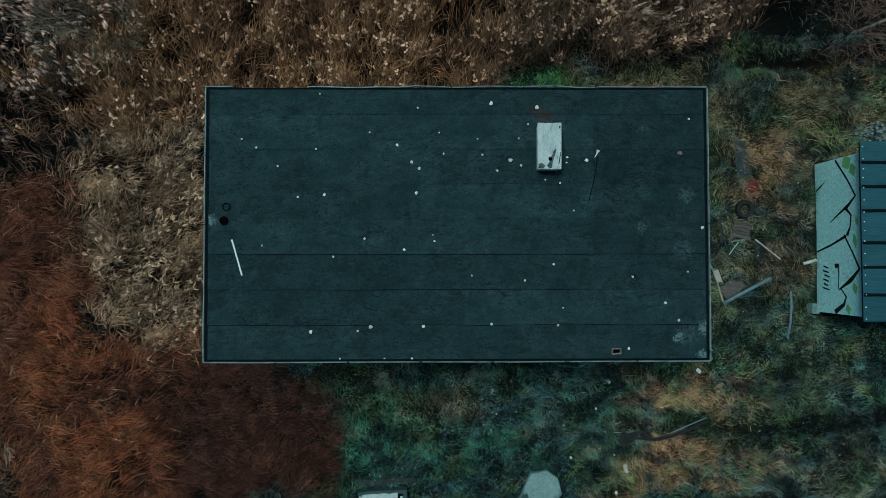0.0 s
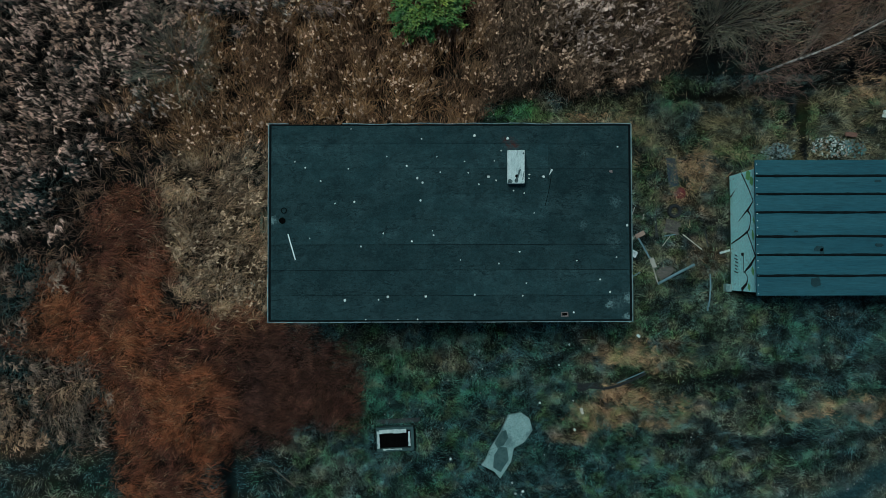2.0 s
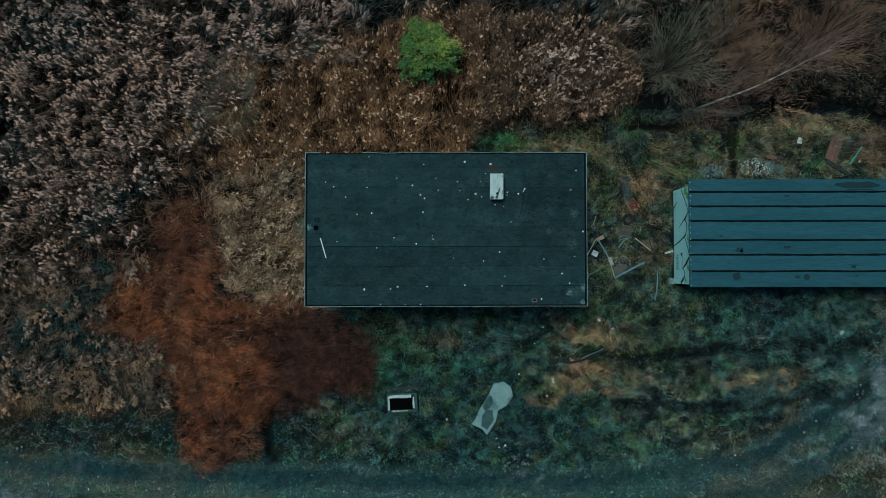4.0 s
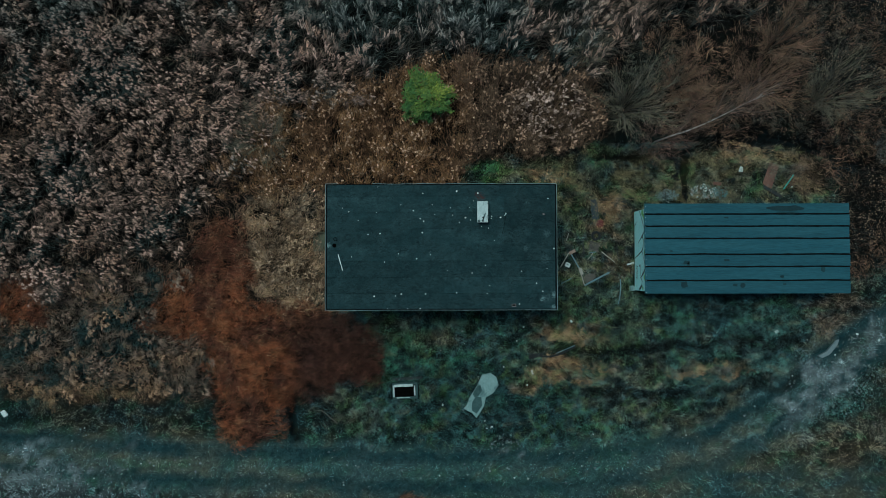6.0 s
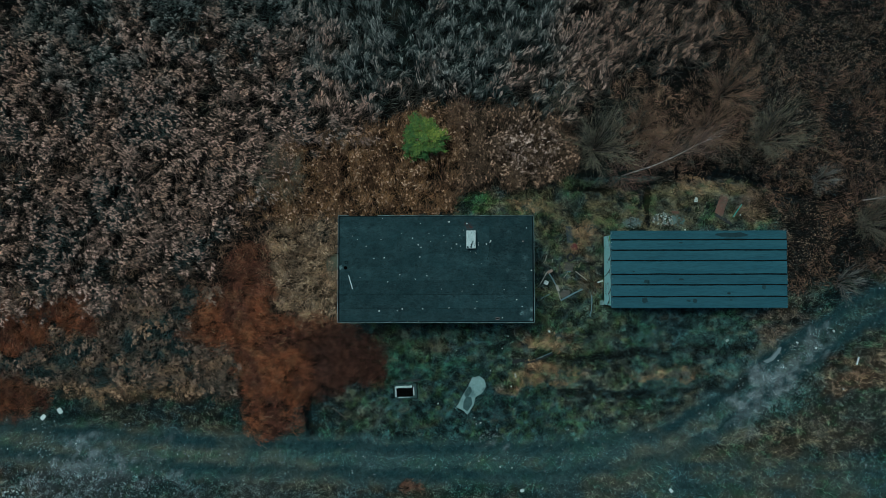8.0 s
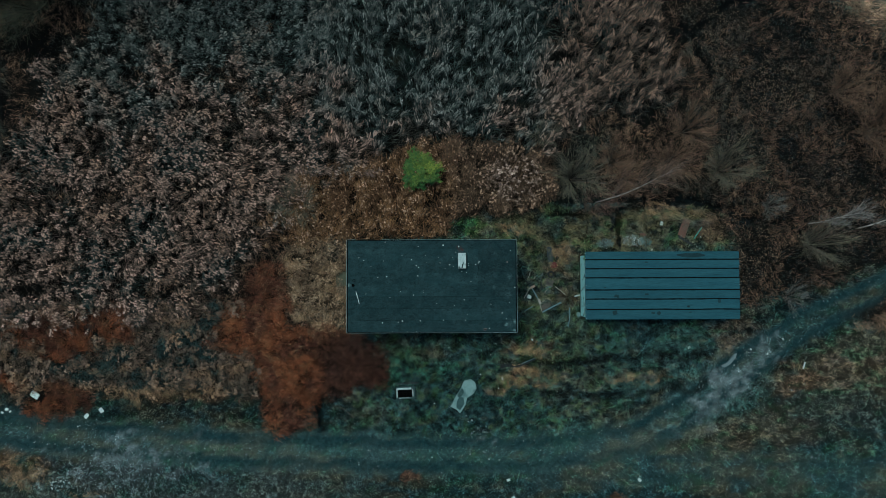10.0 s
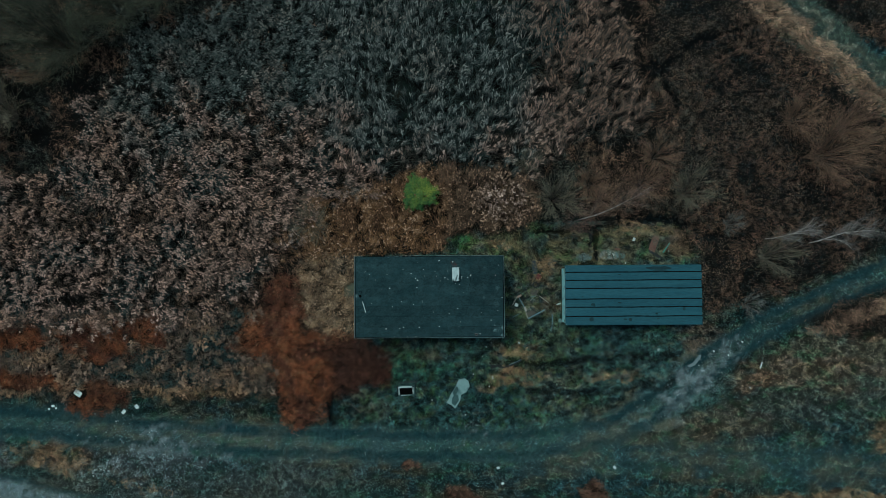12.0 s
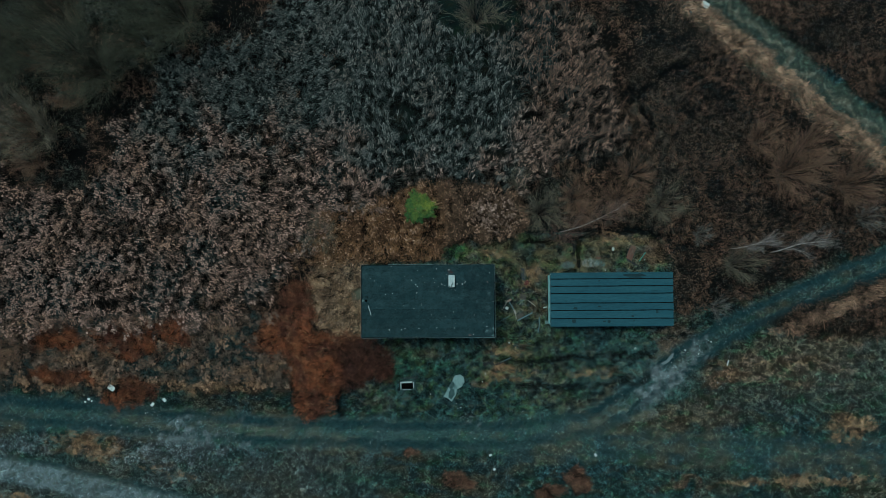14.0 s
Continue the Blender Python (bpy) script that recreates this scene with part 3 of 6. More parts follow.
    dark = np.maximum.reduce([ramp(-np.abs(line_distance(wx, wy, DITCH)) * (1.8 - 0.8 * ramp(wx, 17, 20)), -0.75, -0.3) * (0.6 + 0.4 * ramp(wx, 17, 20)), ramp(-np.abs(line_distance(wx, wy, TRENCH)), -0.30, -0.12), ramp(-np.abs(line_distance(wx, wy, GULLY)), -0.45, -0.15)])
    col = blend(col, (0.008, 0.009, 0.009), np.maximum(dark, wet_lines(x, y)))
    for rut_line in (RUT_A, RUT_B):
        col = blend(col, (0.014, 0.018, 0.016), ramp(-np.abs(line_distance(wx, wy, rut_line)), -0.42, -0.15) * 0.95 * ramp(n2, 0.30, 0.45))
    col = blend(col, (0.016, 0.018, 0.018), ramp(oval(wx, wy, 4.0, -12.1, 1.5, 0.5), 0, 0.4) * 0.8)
    return col * np.array([0.94, 1.0, 1.05])


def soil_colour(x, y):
    """Earth under the grass carries the shade between blades in its colour; gravel and bare tracks keep their own
    colour.
    """
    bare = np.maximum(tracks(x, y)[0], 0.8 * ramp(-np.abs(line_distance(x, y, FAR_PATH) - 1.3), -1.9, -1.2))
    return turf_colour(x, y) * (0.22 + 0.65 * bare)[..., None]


def ground_height(x, y):
    z = (fbm(x / 3, y / 3, 51, 3) - 0.5) * 0.18 + (fbm(x / 0.6, y / 0.6, 53, 3) - 0.5) * 0.09
    bare, rut, d, g = tracks(x, y)
    z = z * (1 - 0.6 * bare) - 0.10 * rut * bare
    wx, wy = warp(x, y, 1.2, 0.3, 57)
    z = z - 0.35 * wet_lines(x, y)
    z = z - 0.45 * ramp(-np.abs(line_distance(wx, wy, DITCH)) * (1.8 - 0.8 * ramp(wx, 17, 20)), -0.8, -0.2)
    z = z - 0.4 * ramp(-np.abs(line_distance(wx, wy, TRENCH)), -0.30, -0.12) - 0.35 * ramp(-np.abs(line_distance(wx, wy, GULLY)), -0.5, -0.15)
    return z


def spread(lo, hi, step, far):
    inner = np.arange(lo, hi + step / 2, step)
    out = np.array([2, 5, 10, 20, 40, 90, 200, 450, 1000, far], float)
    return np.concatenate([lo - out[::-1], inner, hi + out])


gx, gy = np.meshgrid(spread(-56, 60, 0.33, 2200), spread(-32, 44, 0.33, 2200))
near = ramp(-np.maximum(np.abs(gx - 2) - 60, np.abs(gy - 6) - 40), -20, 0)
gz = ground_height(gx, gy) * near
rows_n, cols_n = gx.shape
index = np.arange(rows_n * cols_n).reshape(rows_n, cols_n)
quads = np.stack([index[:-1, :-1], index[:-1, 1:], index[1:, 1:], index[1:, :-1]], -1).reshape(-1, 4)
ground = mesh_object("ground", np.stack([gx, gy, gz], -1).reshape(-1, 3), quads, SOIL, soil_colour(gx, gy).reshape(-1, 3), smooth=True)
tagged(ground, "uneven wet ground with turf, bare tracks and dark soil", "ground", kind="structure")


def ground_at(x, y):
    return float(ground_height(np.array([float(x)]), np.array([float(y)]))[0])


# ---------------------------------------------------------------- main building
ROOF_Z, HX, HY = 5.46, 6.85, 3.74


def main_building():
    house = empty("utility_building", pose(0, 0, 0), "tall flat-roofed building with dark teal bitumen felt roof", "building")
    for name, x0, x1, y0, y1 in (("wall", -6.7, 6.7, -3.6, -3.3), ("wall", -6.7, 6.7, 3.3, 3.6), ("wall", -6.7, -6.4, -3.3, 3.3), ("wall", 6.4, 6.7, -3.3, 3.3)):
        part(name, box(x0, x1, y0, y1, -0.4, 5.2), WALL, house, "plain grey rendered wall")
    part("roof_slab", box(-HX + 0.02, HX - 0.02, -HY + 0.02, HY - 0.02, 5.2, 5.44), TAR, house, "roof slab with a black rim")
    # felt strips, laid from the south edge up, each lapping over the one below
    r = random.Random(5)
    edges = [-3.66 + 0.954 * k for k in range(8)] + [3.66]
    for k in range(8):
        y0, y1 = edges[k], edges[k + 1]
        cuts = [-6.74, 6.74]
        if k in (3,):
            cuts = [-6.74, 1.46, 3.68, 6.74]
        elif k >= 4:
            cuts = [-6.74, r.uniform(-3.5, 0.5), 3.70, 6.74]
        elif k == 1:
            cuts = [-6.74, 0.2, 6.74]
        for a, b in zip(cuts, cuts[1:]):
            nx, ny = max(2, int((b - a) / 0.45)), 4
            bm = bmesh.new()
            grid = {}
            for i in range(nx + 1):
                for j in range(ny + 1):
                    x, y = a + (b - a) * i / nx, y0 - (0.03 if k else 0) + (y1 - y0 + (0.03 if k else 0)) * j / ny
                    wob = noise.noise(Vector((x * 1.1, y * 2.3, k))) * 0.014
                    lift = (0.030 if k <= 3 else 0.016) * (1 - j / ny) if k else 0.0
                    yy = y + (noise.noise(Vector((x * 0.5, 4.0, k))) * 0.02 if j == 0 and k else 0)
                    grid[i, j] = bm.verts.new((x, yy, ROOF_Z + wob + lift))
            for i in range(nx):
                for j in range(ny):
                    bm.faces.new((grid[i, j], grid[i + 1, j], grid[i + 1, j + 1], grid[i, j + 1]))
            low = bmesh.ops.extrude_face_region(bm, geom=list(bm.faces))
            bmesh.ops.translate(bm, verts=[v for v in low["geom"] if isinstance(v, bmesh.types.BMVert)], vec=(0, 0, -0.012))
            bmesh.ops.recalc_face_normals(bm, faces=bm.faces)
            part("roof_sheet", bm, OLD_FELT if a > 3 and k >= 3 else FELT, house)
            if 0 < k < 4:
                lap = bmesh.new()
                ups = []
                for q in range(41):
                    x = a + (b - a) * q / 40
                    wide = 0.001 + 0.013 * max(0.0, 0.45 + 1.1 * noise.noise(Vector((x * 0.9, 7.0, k))) + 0.4 * noise.noise(Vector((x * 5.0, 3.0, k))))
                    yy = y0 - 0.034 + noise.noise(Vector((x * 0.5, 4.0, k))) * 0.02
                    ups.append([lap.verts.new((x, yy + e * wide, ROOF_Z + 0.022)) for e in (-1, 1)])
                for low_e, high_e in zip(ups, ups[1:]):
                    lap.faces.new((low_e[0], high_e[0], high_e[1], low_e[1]))
                thick = bmesh.ops.extrude_face_region(lap, geom=list(lap.faces))
                bmesh.ops.translate(lap, verts=[v for v in thick["geom"] if isinstance(v, bmesh.types.BMVert)], vec=(0, 0, -0.02))
                bmesh.ops.recalc_face_normals(lap, faces=lap.faces)
                part("lap_seam", lap, TAR, house, "thin black bitumen bead along the lap")
    # metal edging in lengths, a little uneven
    def lip(x0, y0, x1, y1, n, wander=0.012):
        for k in range(n):
            a, b = k / n, (k + 1) / n - 0.004
            pts = []
            for q in range(5):
                u = a + (b - a) * q / 4
                w = noise.noise(Vector((u * 9, x0, y0))) * wander
                pts.append((x0 + (x1 - x0) * u + (w if x0 == x1 else 0), y0 + (y1 - y0) * u + (w if y0 == y1 else 0)))
            bm = bmesh.new()
            dx, dy = (0.011, 0) if x0 == x1 else (0, 0.011)
            ring = [[bm.verts.new((px + sx * dx, py + sx * dy, z)) for sx, z in ((-1, 5.40), (1, 5.40), (1, 5.495), (-1, 5.495))] for px, py in pts]
            for low, high in zip(ring, ring[1:]):
                for s in range(4):
                    bm.faces.new((low[s], low[(s + 1) % 4], high[(s + 1) % 4], high[s]))
            bm.faces.new(ring[0])
            bm.faces.new(ring[-1][::-1])
            bmesh.ops.recalc_face_normals(bm, faces=bm.faces)
            part("edge_strip", bm, EDGE, house, "pale metal roof edging")
    lip(-HX, -HY, HX, -HY, 7)
    lip(-HX, -HY, -HX, HY, 4)
    lip(HX, -HY, HX, HY, 4)
    lip(-4.07, HY, 3.8, HY, 4, 0.06)
    lip(3.85, HY, HX, HY, 2)
    lip(-HX, HY, -6.1, HY, 1)
    # chimney
    chimney = part("chimney", roughen(box(2.15, 2.72, 1.44, 2.62, 5.43, 5.84), 0.006, 0.2), WALL, house, "stained masonry chimney stack")
    cap = box(2.115, 2.75, 1.41, 2.65, 5.84, 5.93, 0.012)
    bmesh.ops.subdivide_edges(cap, edges=list(cap.edges), cuts=2, use_grid_fill=True)
    part("cap", roughen(cap, 0.008, 0.15), PLASTER, chimney, "white plaster cap with dark streaks")
    # black disc in place of the shade down the flue
    part("flue_opening", tube([(2.45, 1.68, 5.92), (2.45, 1.68, 5.937)], 0.05, 12), BLACK, chimney, "small black flue hole")
    for pts in ([(2.40, 1.72), (2.43, 1.62), (2.36, 1.50), (2.42, 1.43), (2.50, 1.45), (2.51, 1.60), (2.56, 1.75), (2.62, 1.95), (2.55, 1.92), (2.49, 1.76)], [(2.13, 1.43), (2.28, 1.43), (2.31, 1.50), (2.22, 1.58), (2.14, 1.55)], [(2.66, 1.55), (2.69, 1.55), (2.74, 1.85), (2.72, 1.87)], [(2.68, 2.50), (2.72, 2.49), (2.73, 2.56), (2.69, 2.57)]):
        part("soot_stain", prism(pts, 5.925, 5.9355), SOOT, chimney, "dark sooty stain")
    # roof drain and ring beside the west edge
    # another black disc, for the shade in the drain mouth
    part("drain_hole", tube([(-6.32, 0.08, 5.47), (-6.32, 0.08, 5.50)], 0.12, 16), BLACK, house, "round black drain opening")
    ring = bmesh.new()
    pts = [(-6.26 + 0.10 * math.cos(a), 0.46 + 0.10 * math.sin(a), 5.485) for a in np.linspace(0, 2 * math.pi, 17)]
    part("sealed_pipe_ring", tube(pts, 0.018, 6, ring, False), TAR, house, "tarred pipe collar")
    return house


building = main_building()


def blob(radius, seed, flat=0.6, subdivisions=1):
    bm = bmesh.new()
    bmesh.ops.create_icosphere(bm, subdivisions=subdivisions, radius=radius)
    r = random.Random(seed)
    sx, sy = r.uniform(0.8, 1.25), r.uniform(0.7, 1.1)
    for v in bm.verts:
        v.co = Vector((v.co.x * sx, v.co.y * sy, v.co.z * flat)) * (1 + 0.35 * noise.noise(v.co / radius * 1.1 + Vector((seed * 3.1, 0, 0))))
    return bm


def stone_kind(name, radius, seed, mat, label, group):
    me = bpy.data.meshes.new(name)
    bm = blob(radius, seed)
    bm.to_mesh(me)
    bm.free()
    me.materials.append(mat)
    return me


ROOF_STONES_A = ((-5.85, 2.3), (-5.46, 2.07), (-3.84, 2.03), (-3.74, 3.54), (-4.33, 0.72), (-3.61, 0.78), (-5.29, -0.59), (-3.36, -0.9), (-2.52, -0.41), (-1.64, 2.14), (-1.08, 3.16), (-1.24, 1.67), (-1.04, 1.5), (-1.12, 0.83), (-0.5, 2.48), (-0.63, -0.48), (-1.45, -0.71), (0.38, -1.41), (0.55, 2.31), (0.68, 1.87), (0.92, 3.28), (1.44, 1.72), (1.67, 2.32), (1.73, 1.58), (2.17, 3.17), (2.99, 1.8), (2.97, 1.66), (3.52, 1.72))
ROOF_STONES_B = ((1.93, 2.71), (1.08, 1.44), (2.39, 1.19), (2.79, 1.1), (3.16, 0.35), (6.33, 2.85), (6.66, -0.12), (6.25, -1.32), (4.75, -1.45), (2.6, -1.11), (1.82, -1.55), (2.85, -2.29), (0.91, -2.72), (-3.96, -2.92), (-2.35, -2.79), (-2.7, -2.9), (-0.93, -2.78), (2.71, -2.76), (5.63, -2.16), (5.99, -2.63), (-3.18, -3.64), (-1.98, -3.64), (-1.24, -3.64), (4.62, -3.39), (-4.88, 1.57), (-2.39, 2.49), (-0.38, 1.9), (-0.67, -0.31))
BIG = {(-1.24, 1.67), (-1.04, 1.5), (-1.12, 0.83), (3.52, 1.72), (-3.61, 0.78), (-2.35, -2.79), (-3.96, -2.92), (1.44, 1.72), (0.92, 3.28), (2.17, 3.17), (-5.85, 2.3), (0.91, -2.72)}
STONE_MESHES = [stone_kind("stone", 0.5, k, STONE, "", "") for k in range(6)]
turn_rng = random.Random(3)
for x, y in ROOF_STONES_A + ROOF_STONES_B:
    size = turn_rng.uniform(0.085, 0.11) if (x, y) in BIG else turn_rng.uniform(0.05, 0.08)
    s = new("stone", turn_rng.choice(STONE_MESHES))
    s.matrix_basis = pose(x, y, ROOF_Z + 0.012 + size * 0.26, 0, 0, turn_rng.uniform(0, 360)) @ Matrix.Diagonal((size, size, size, 1))
    tagged(s, "small pale stone lying on the felt roof", "stone", "stones on the roof")

brick_chip = part("broken_brick", roughen(box(6.0, 6.12, 1.86, 1.97, ROOF_Z, ROOF_Z + 0.08, 0.02), 0.03, 0.07), PINK, None)
tagged(brick_chip, "broken pinkish brick lying on the felt roof", "brick")

# white batten, bone-like shard and little frame on the roof
batten = part("white_batten", roughen(box(-0.02, 0.02, -0.505, 0.505, 0, 0.03, 0.004), 0.002, 0.2), WHITE, None)
batten.matrix_basis = pose(-5.96, -0.915, ROOF_Z + 0.018, 0, 0, 16.1)
tagged(batten, "thin white batten lying on the felt roof", "batten")
shard = part("pale_shard", tube([(3.84, 1.99, 5.50), (3.80, 1.90, 5.50), (3.74, 1.80, 5.49)], [0.05, 0.022, 0.012], 6), STONE, None)
tagged(shard, "pale splintered shard lying on the felt roof", "debris")
tray = empty("small_tray", pose(4.28, -3.46, ROOF_Z + 0.012, 0, 0, 2), "small pale broken frame lying on the felt roof", "debris")
for x0, x1, y0, y1 in ((-0.13, 0.13, 0.05, 0.085), (-0.13, 0.13, -0.085, -0.05), (-0.13, -0.095, -0.05, 0.05), (0.095, 0.13, -0.05, 0.05)):
    part("rail", box(x0, x1, y0, y1, 0, 0.05, 0.004), PINK, tray)
part("base", box(-0.095, 0.095, -0.05, 0.05, 0, 0.012), BLACK, tray)
cable = part("black_cable", tube([(3.82, 1.8, 5.485), (3.74, 1.3, 5.482), (3.66, 0.95, 5.485), (3.57, 0.6, 5.48)], 0.012, 5), TAR, None)
tagged(cable, "thin black cable trailing over the felt roof", "cable")

# ---------------------------------------------------------------- shed
def paint_stroke(points, widths, shed_part, mat, name="paint_stroke"):
    """A brushed line on the west wall; points are metres along the wall and up it."""
    bm = bmesh.new()
    pts = [Vector((0, -u, v)) for u, v in points]
    left, right = [], []
    for k, p in enumerate(pts):
        along = (pts[min(k + 1, len(pts) - 1)] - pts[max(k - 1, 0)]).normalized()
        n = Vector((0, -along.z, along.y)) * widths[k] / 2
        left.append(bm.verts.new(p + n))
        right.append(bm.verts.new(p - n))
    for k in range(len(pts) - 1):
        bm.faces.new((left[k], left[k + 1], right[k + 1], right[k]))
    up = bmesh.ops.extrude_face_region(bm, geom=list(bm.faces))
    bmesh.ops.translate(bm, verts=[v for v in up["geom"] if isinstance(v, bmesh.types.BMVert)], vec=(-0.004, 0, 0))
    bmesh.ops.recalc_face_normals(bm, faces=bm.faces)
    ob = part(name, bm, mat, shed_part)
    ob.matrix_basis = Matrix.Translation((13.086, 2.5, 0))
    return ob


def shed_building():
    shed = empty("shed", pose(0, 0, 0), "long low shed with teal felt roof and painted end wall", "shed")
    west = part("wall", box(13.09, 13.19, -2.80, 2.50, -0.3, 2.60, 0.01), SHED_WALL, shed, "pale blue-green painted end wall with graffiti")
    part("wall", box(25.6, 25.7, -2.80, 2.55, -0.3, 2.60), WALL, shed)
    part("wall", box(13.19, 25.6, 2.40, 2.50, -0.3, 2.60), WALL, shed)
    part("wall", box(13.19, 25.6, -2.80, -2.70, -0.3, 2.60), WALL, shed)
    part("roof_deck", box(12.93, 25.92, -2.90, 2.76, 2.60, 2.70), DARK_WOOD, shed, "dark roof boards")
    rows = [2.80, 2.13, 1.36, 0.58, -0.43, -1.21, -2.08, -2.92]
    for k in range(7):
        y1, y0 = rows[k], rows[k + 1]
        nx, ny = 30, 3
        bm = bmesh.new()
        grid = {}
        x1 = 25.94 + 0.02 * math.sin(k * 2.1)
        for i in range(nx + 1):
            for j in range(ny + 1):
                x, y = 12.90 + (x1 - 12.90) * i / nx, y0 + (y1 - y0) * j / ny
                edge = noise.noise(Vector((x * 0.4, 0, k + (0 if j == 0 else 1)))) * 0.03 if 0 < k + (j == 0) and j in (0, ny) and not (k == 0 and j == ny) and not (k == 6 and j == 0) else 0
                grid[i, j] = bm.verts.new((x, y + edge, 2.72 + noise.noise(Vector((x * 0.8, y * 1.6, 3))) * 0.012))
        for i in range(nx):
            for j in range(ny):
                bm.faces.new((grid[i, j], grid[i + 1, j], grid[i + 1, j + 1], grid[i, j + 1]))
        low = bmesh.ops.extrude_face_region(bm, geom=list(bm.faces))
        bmesh.ops.translate(bm, verts=[v for v in low["geom"] if isinstance(v, bmesh.types.BMVert)], vec=(0, 0, -0.015))
        bmesh.ops.recalc_face_normals(bm, faces=bm.faces)
        part("roof_sheet", bm, SHED_FELT, shed, smooth=False)
        if k:
            seam = bmesh.new()
            pts = [(12.91 + (x1 - 12.92) * i / 60, y1 + noise.noise(Vector((i * 12.99 / 60 * 0.4, 0, k + 0))) * 0.03) for i in range(61)]
            up = []
            for i, (x, y) in enumerate(pts):
                w = 0.050 + 0.020 * noise.noise(Vector((x * 1.7, k * 5.0, 1))) + 0.012 * noise.noise(Vector((x * 6, k * 5.0, 2)))
                up.append([seam.verts.new((x, y + q * w, 2.735 + (0.022 if abs(q) < 0.6 else 0))) for q in (-1, -0.55, 0.55, 1)])
            for a, b in zip(up, up[1:]):
                for s in range(3):
                    seam.faces.new((a[s], b[s], b[s + 1], a[s + 1]))
            bmesh.ops.recalc_face_normals(seam, faces=seam.faces)
            part("tar_seam", seam, TAR, shed, "black tarred seam between roof sheets")
    # dark repaired spots
    for x, y, w, h in ((15.55, -0.95, 0.42, 0.24), (15.68, -1.05, 0.2, 0.3), (15.4, -2.35, 0.45, 0.42), (18.1, 1.9, 0.3, 0.12), (18.1, -0.8, 0.36, 0.16), (18.62, -2.38, 0.34, 0.16), (19.1, -2.4, 0.34, 0.3), (24.2, -1.4, 0.3, 0.34), (21.75, -2.33, 0.24, 0.12), (14.6, -0.22, 0.2, 0.08), (20.7, -0.44, 0.3, 0.16), (21.9, 2.5, 2.4, 0.36), (22.0, 2.24, 1.6, 0.06), (21.6, -1.85, 0.26, 0.16)):
        n = 17
        r = random.Random(int(x * 10))
        pts = [(x + w / 2 * math.copysign(abs(math.cos(a)) ** 0.6, math.cos(a)) * r.uniform(0.75, 1.05), y + h / 2 * math.copysign(abs(math.sin(a)) ** 0.6, math.sin(a)) * r.uniform(0.7, 1.1)) for a in [2 * math.pi * q / n for q in range(n)]]
        part("roof_patch", prism(pts, 2.715, 2.742), DAMP, shed, "dark tarry repair patch")
    bolt = box(-0.018, 0.018, -0.018, 0.018, 0, 0.03, 0.006)
    first = part("bolt", bolt, WHITE, shed, "bright bolt head along the eave")
    for k in range(17):
        b = first if k == 0 else new("bolt", first.data)
        b.parent = shed
        b.matrix_basis = pose(12.96 + 0.006 * (k % 3), 2.62 - 0.338 * k + 0.05 * math.sin(k * 5), 2.735)
    # graffiti: zigzag outline, a few green bursts, an unreadable tag as bars
    for points, widths in (
        ([(0.05, 1.17), (0.45, 1.5), (0.82, 1.80), (1.37, 2.17), (1.65, 1.80), (1.9, 1.3), (2.16, 0.81)], [0.07, 0.06, 0.06, 0.07, 0.12, 0.06, 0.03]),
        ([(1.62, 1.78), (1.77, 1.70), (1.98, 1.93), (2.36, 1.88), (2.65, 1.72)], [0.05, 0.12, 0.07, 0.06, 0.13]),
        ([(3.15, 0.05), (2.94, 0.85), (2.66, 1.67)], [0.06, 0.07, 0.10]),
        ([(2.62, 1.56), (3.2, 1.96), (3.76, 2.30), (4.12, 1.88), (4.47, 1.24)], [0.06, 0.06, 0.10, 0.16, 0.05]),
        ([(4.46, 1.20), (4.0, 1.24), (3.60, 1.24)], [0.03, 0.04, 0.05]),
        ([(3.74, 1.12), (3.58, 1.12)], [0.12, 0.22]),
        ([(4.42, 1.34), (4.7, 1.61), (4.96, 1.48), (5.24, 1.0)], [0.05, 0.06, 0.13, 0.18]),
        ([(0.70, 0.57), (0.86, 0.28), (0.98, 0.03)], [0.02, 0.07, 0.09]),
    ):
        paint_stroke(points, widths, west, PAINT_BLACK)
    for u, low, high in ((3.66, 0.40, 0.66), (3.82, 0.36, 0.70), (3.97, 0.44, 0.72), (4.12, 0.38, 0.68), (4.27, 0.40, 0.64), (4.42, 0.34, 0.72)):
        paint_stroke([(u, low), (u + 0.07, high)], [0.055, 0.045], west, PAINT_BLACK, "tag_bar")
    for u, v, w, h in ((0.22, 1.75, 0.4, 0.5), (0.5, 2.05, 0.4, 0.35), (2.85, 2.1, 0.45, 0.2), (2.2, 2.2, 0.3, 0.14), (4.4, 2.05, 0.35, 0.25), (5.1, 1.7, 0.3, 0.25), (1.2, 2.4, 0.3, 0.12)):
        paint_stroke([(u - w / 2, v - h * 0.2), (u, v), (u + w / 2, v + h * 0.2)], [h * 0.3, h, h * 0.2], west, PAINT_GREEN, "green_burst")
    return shed


shed = shed_building()


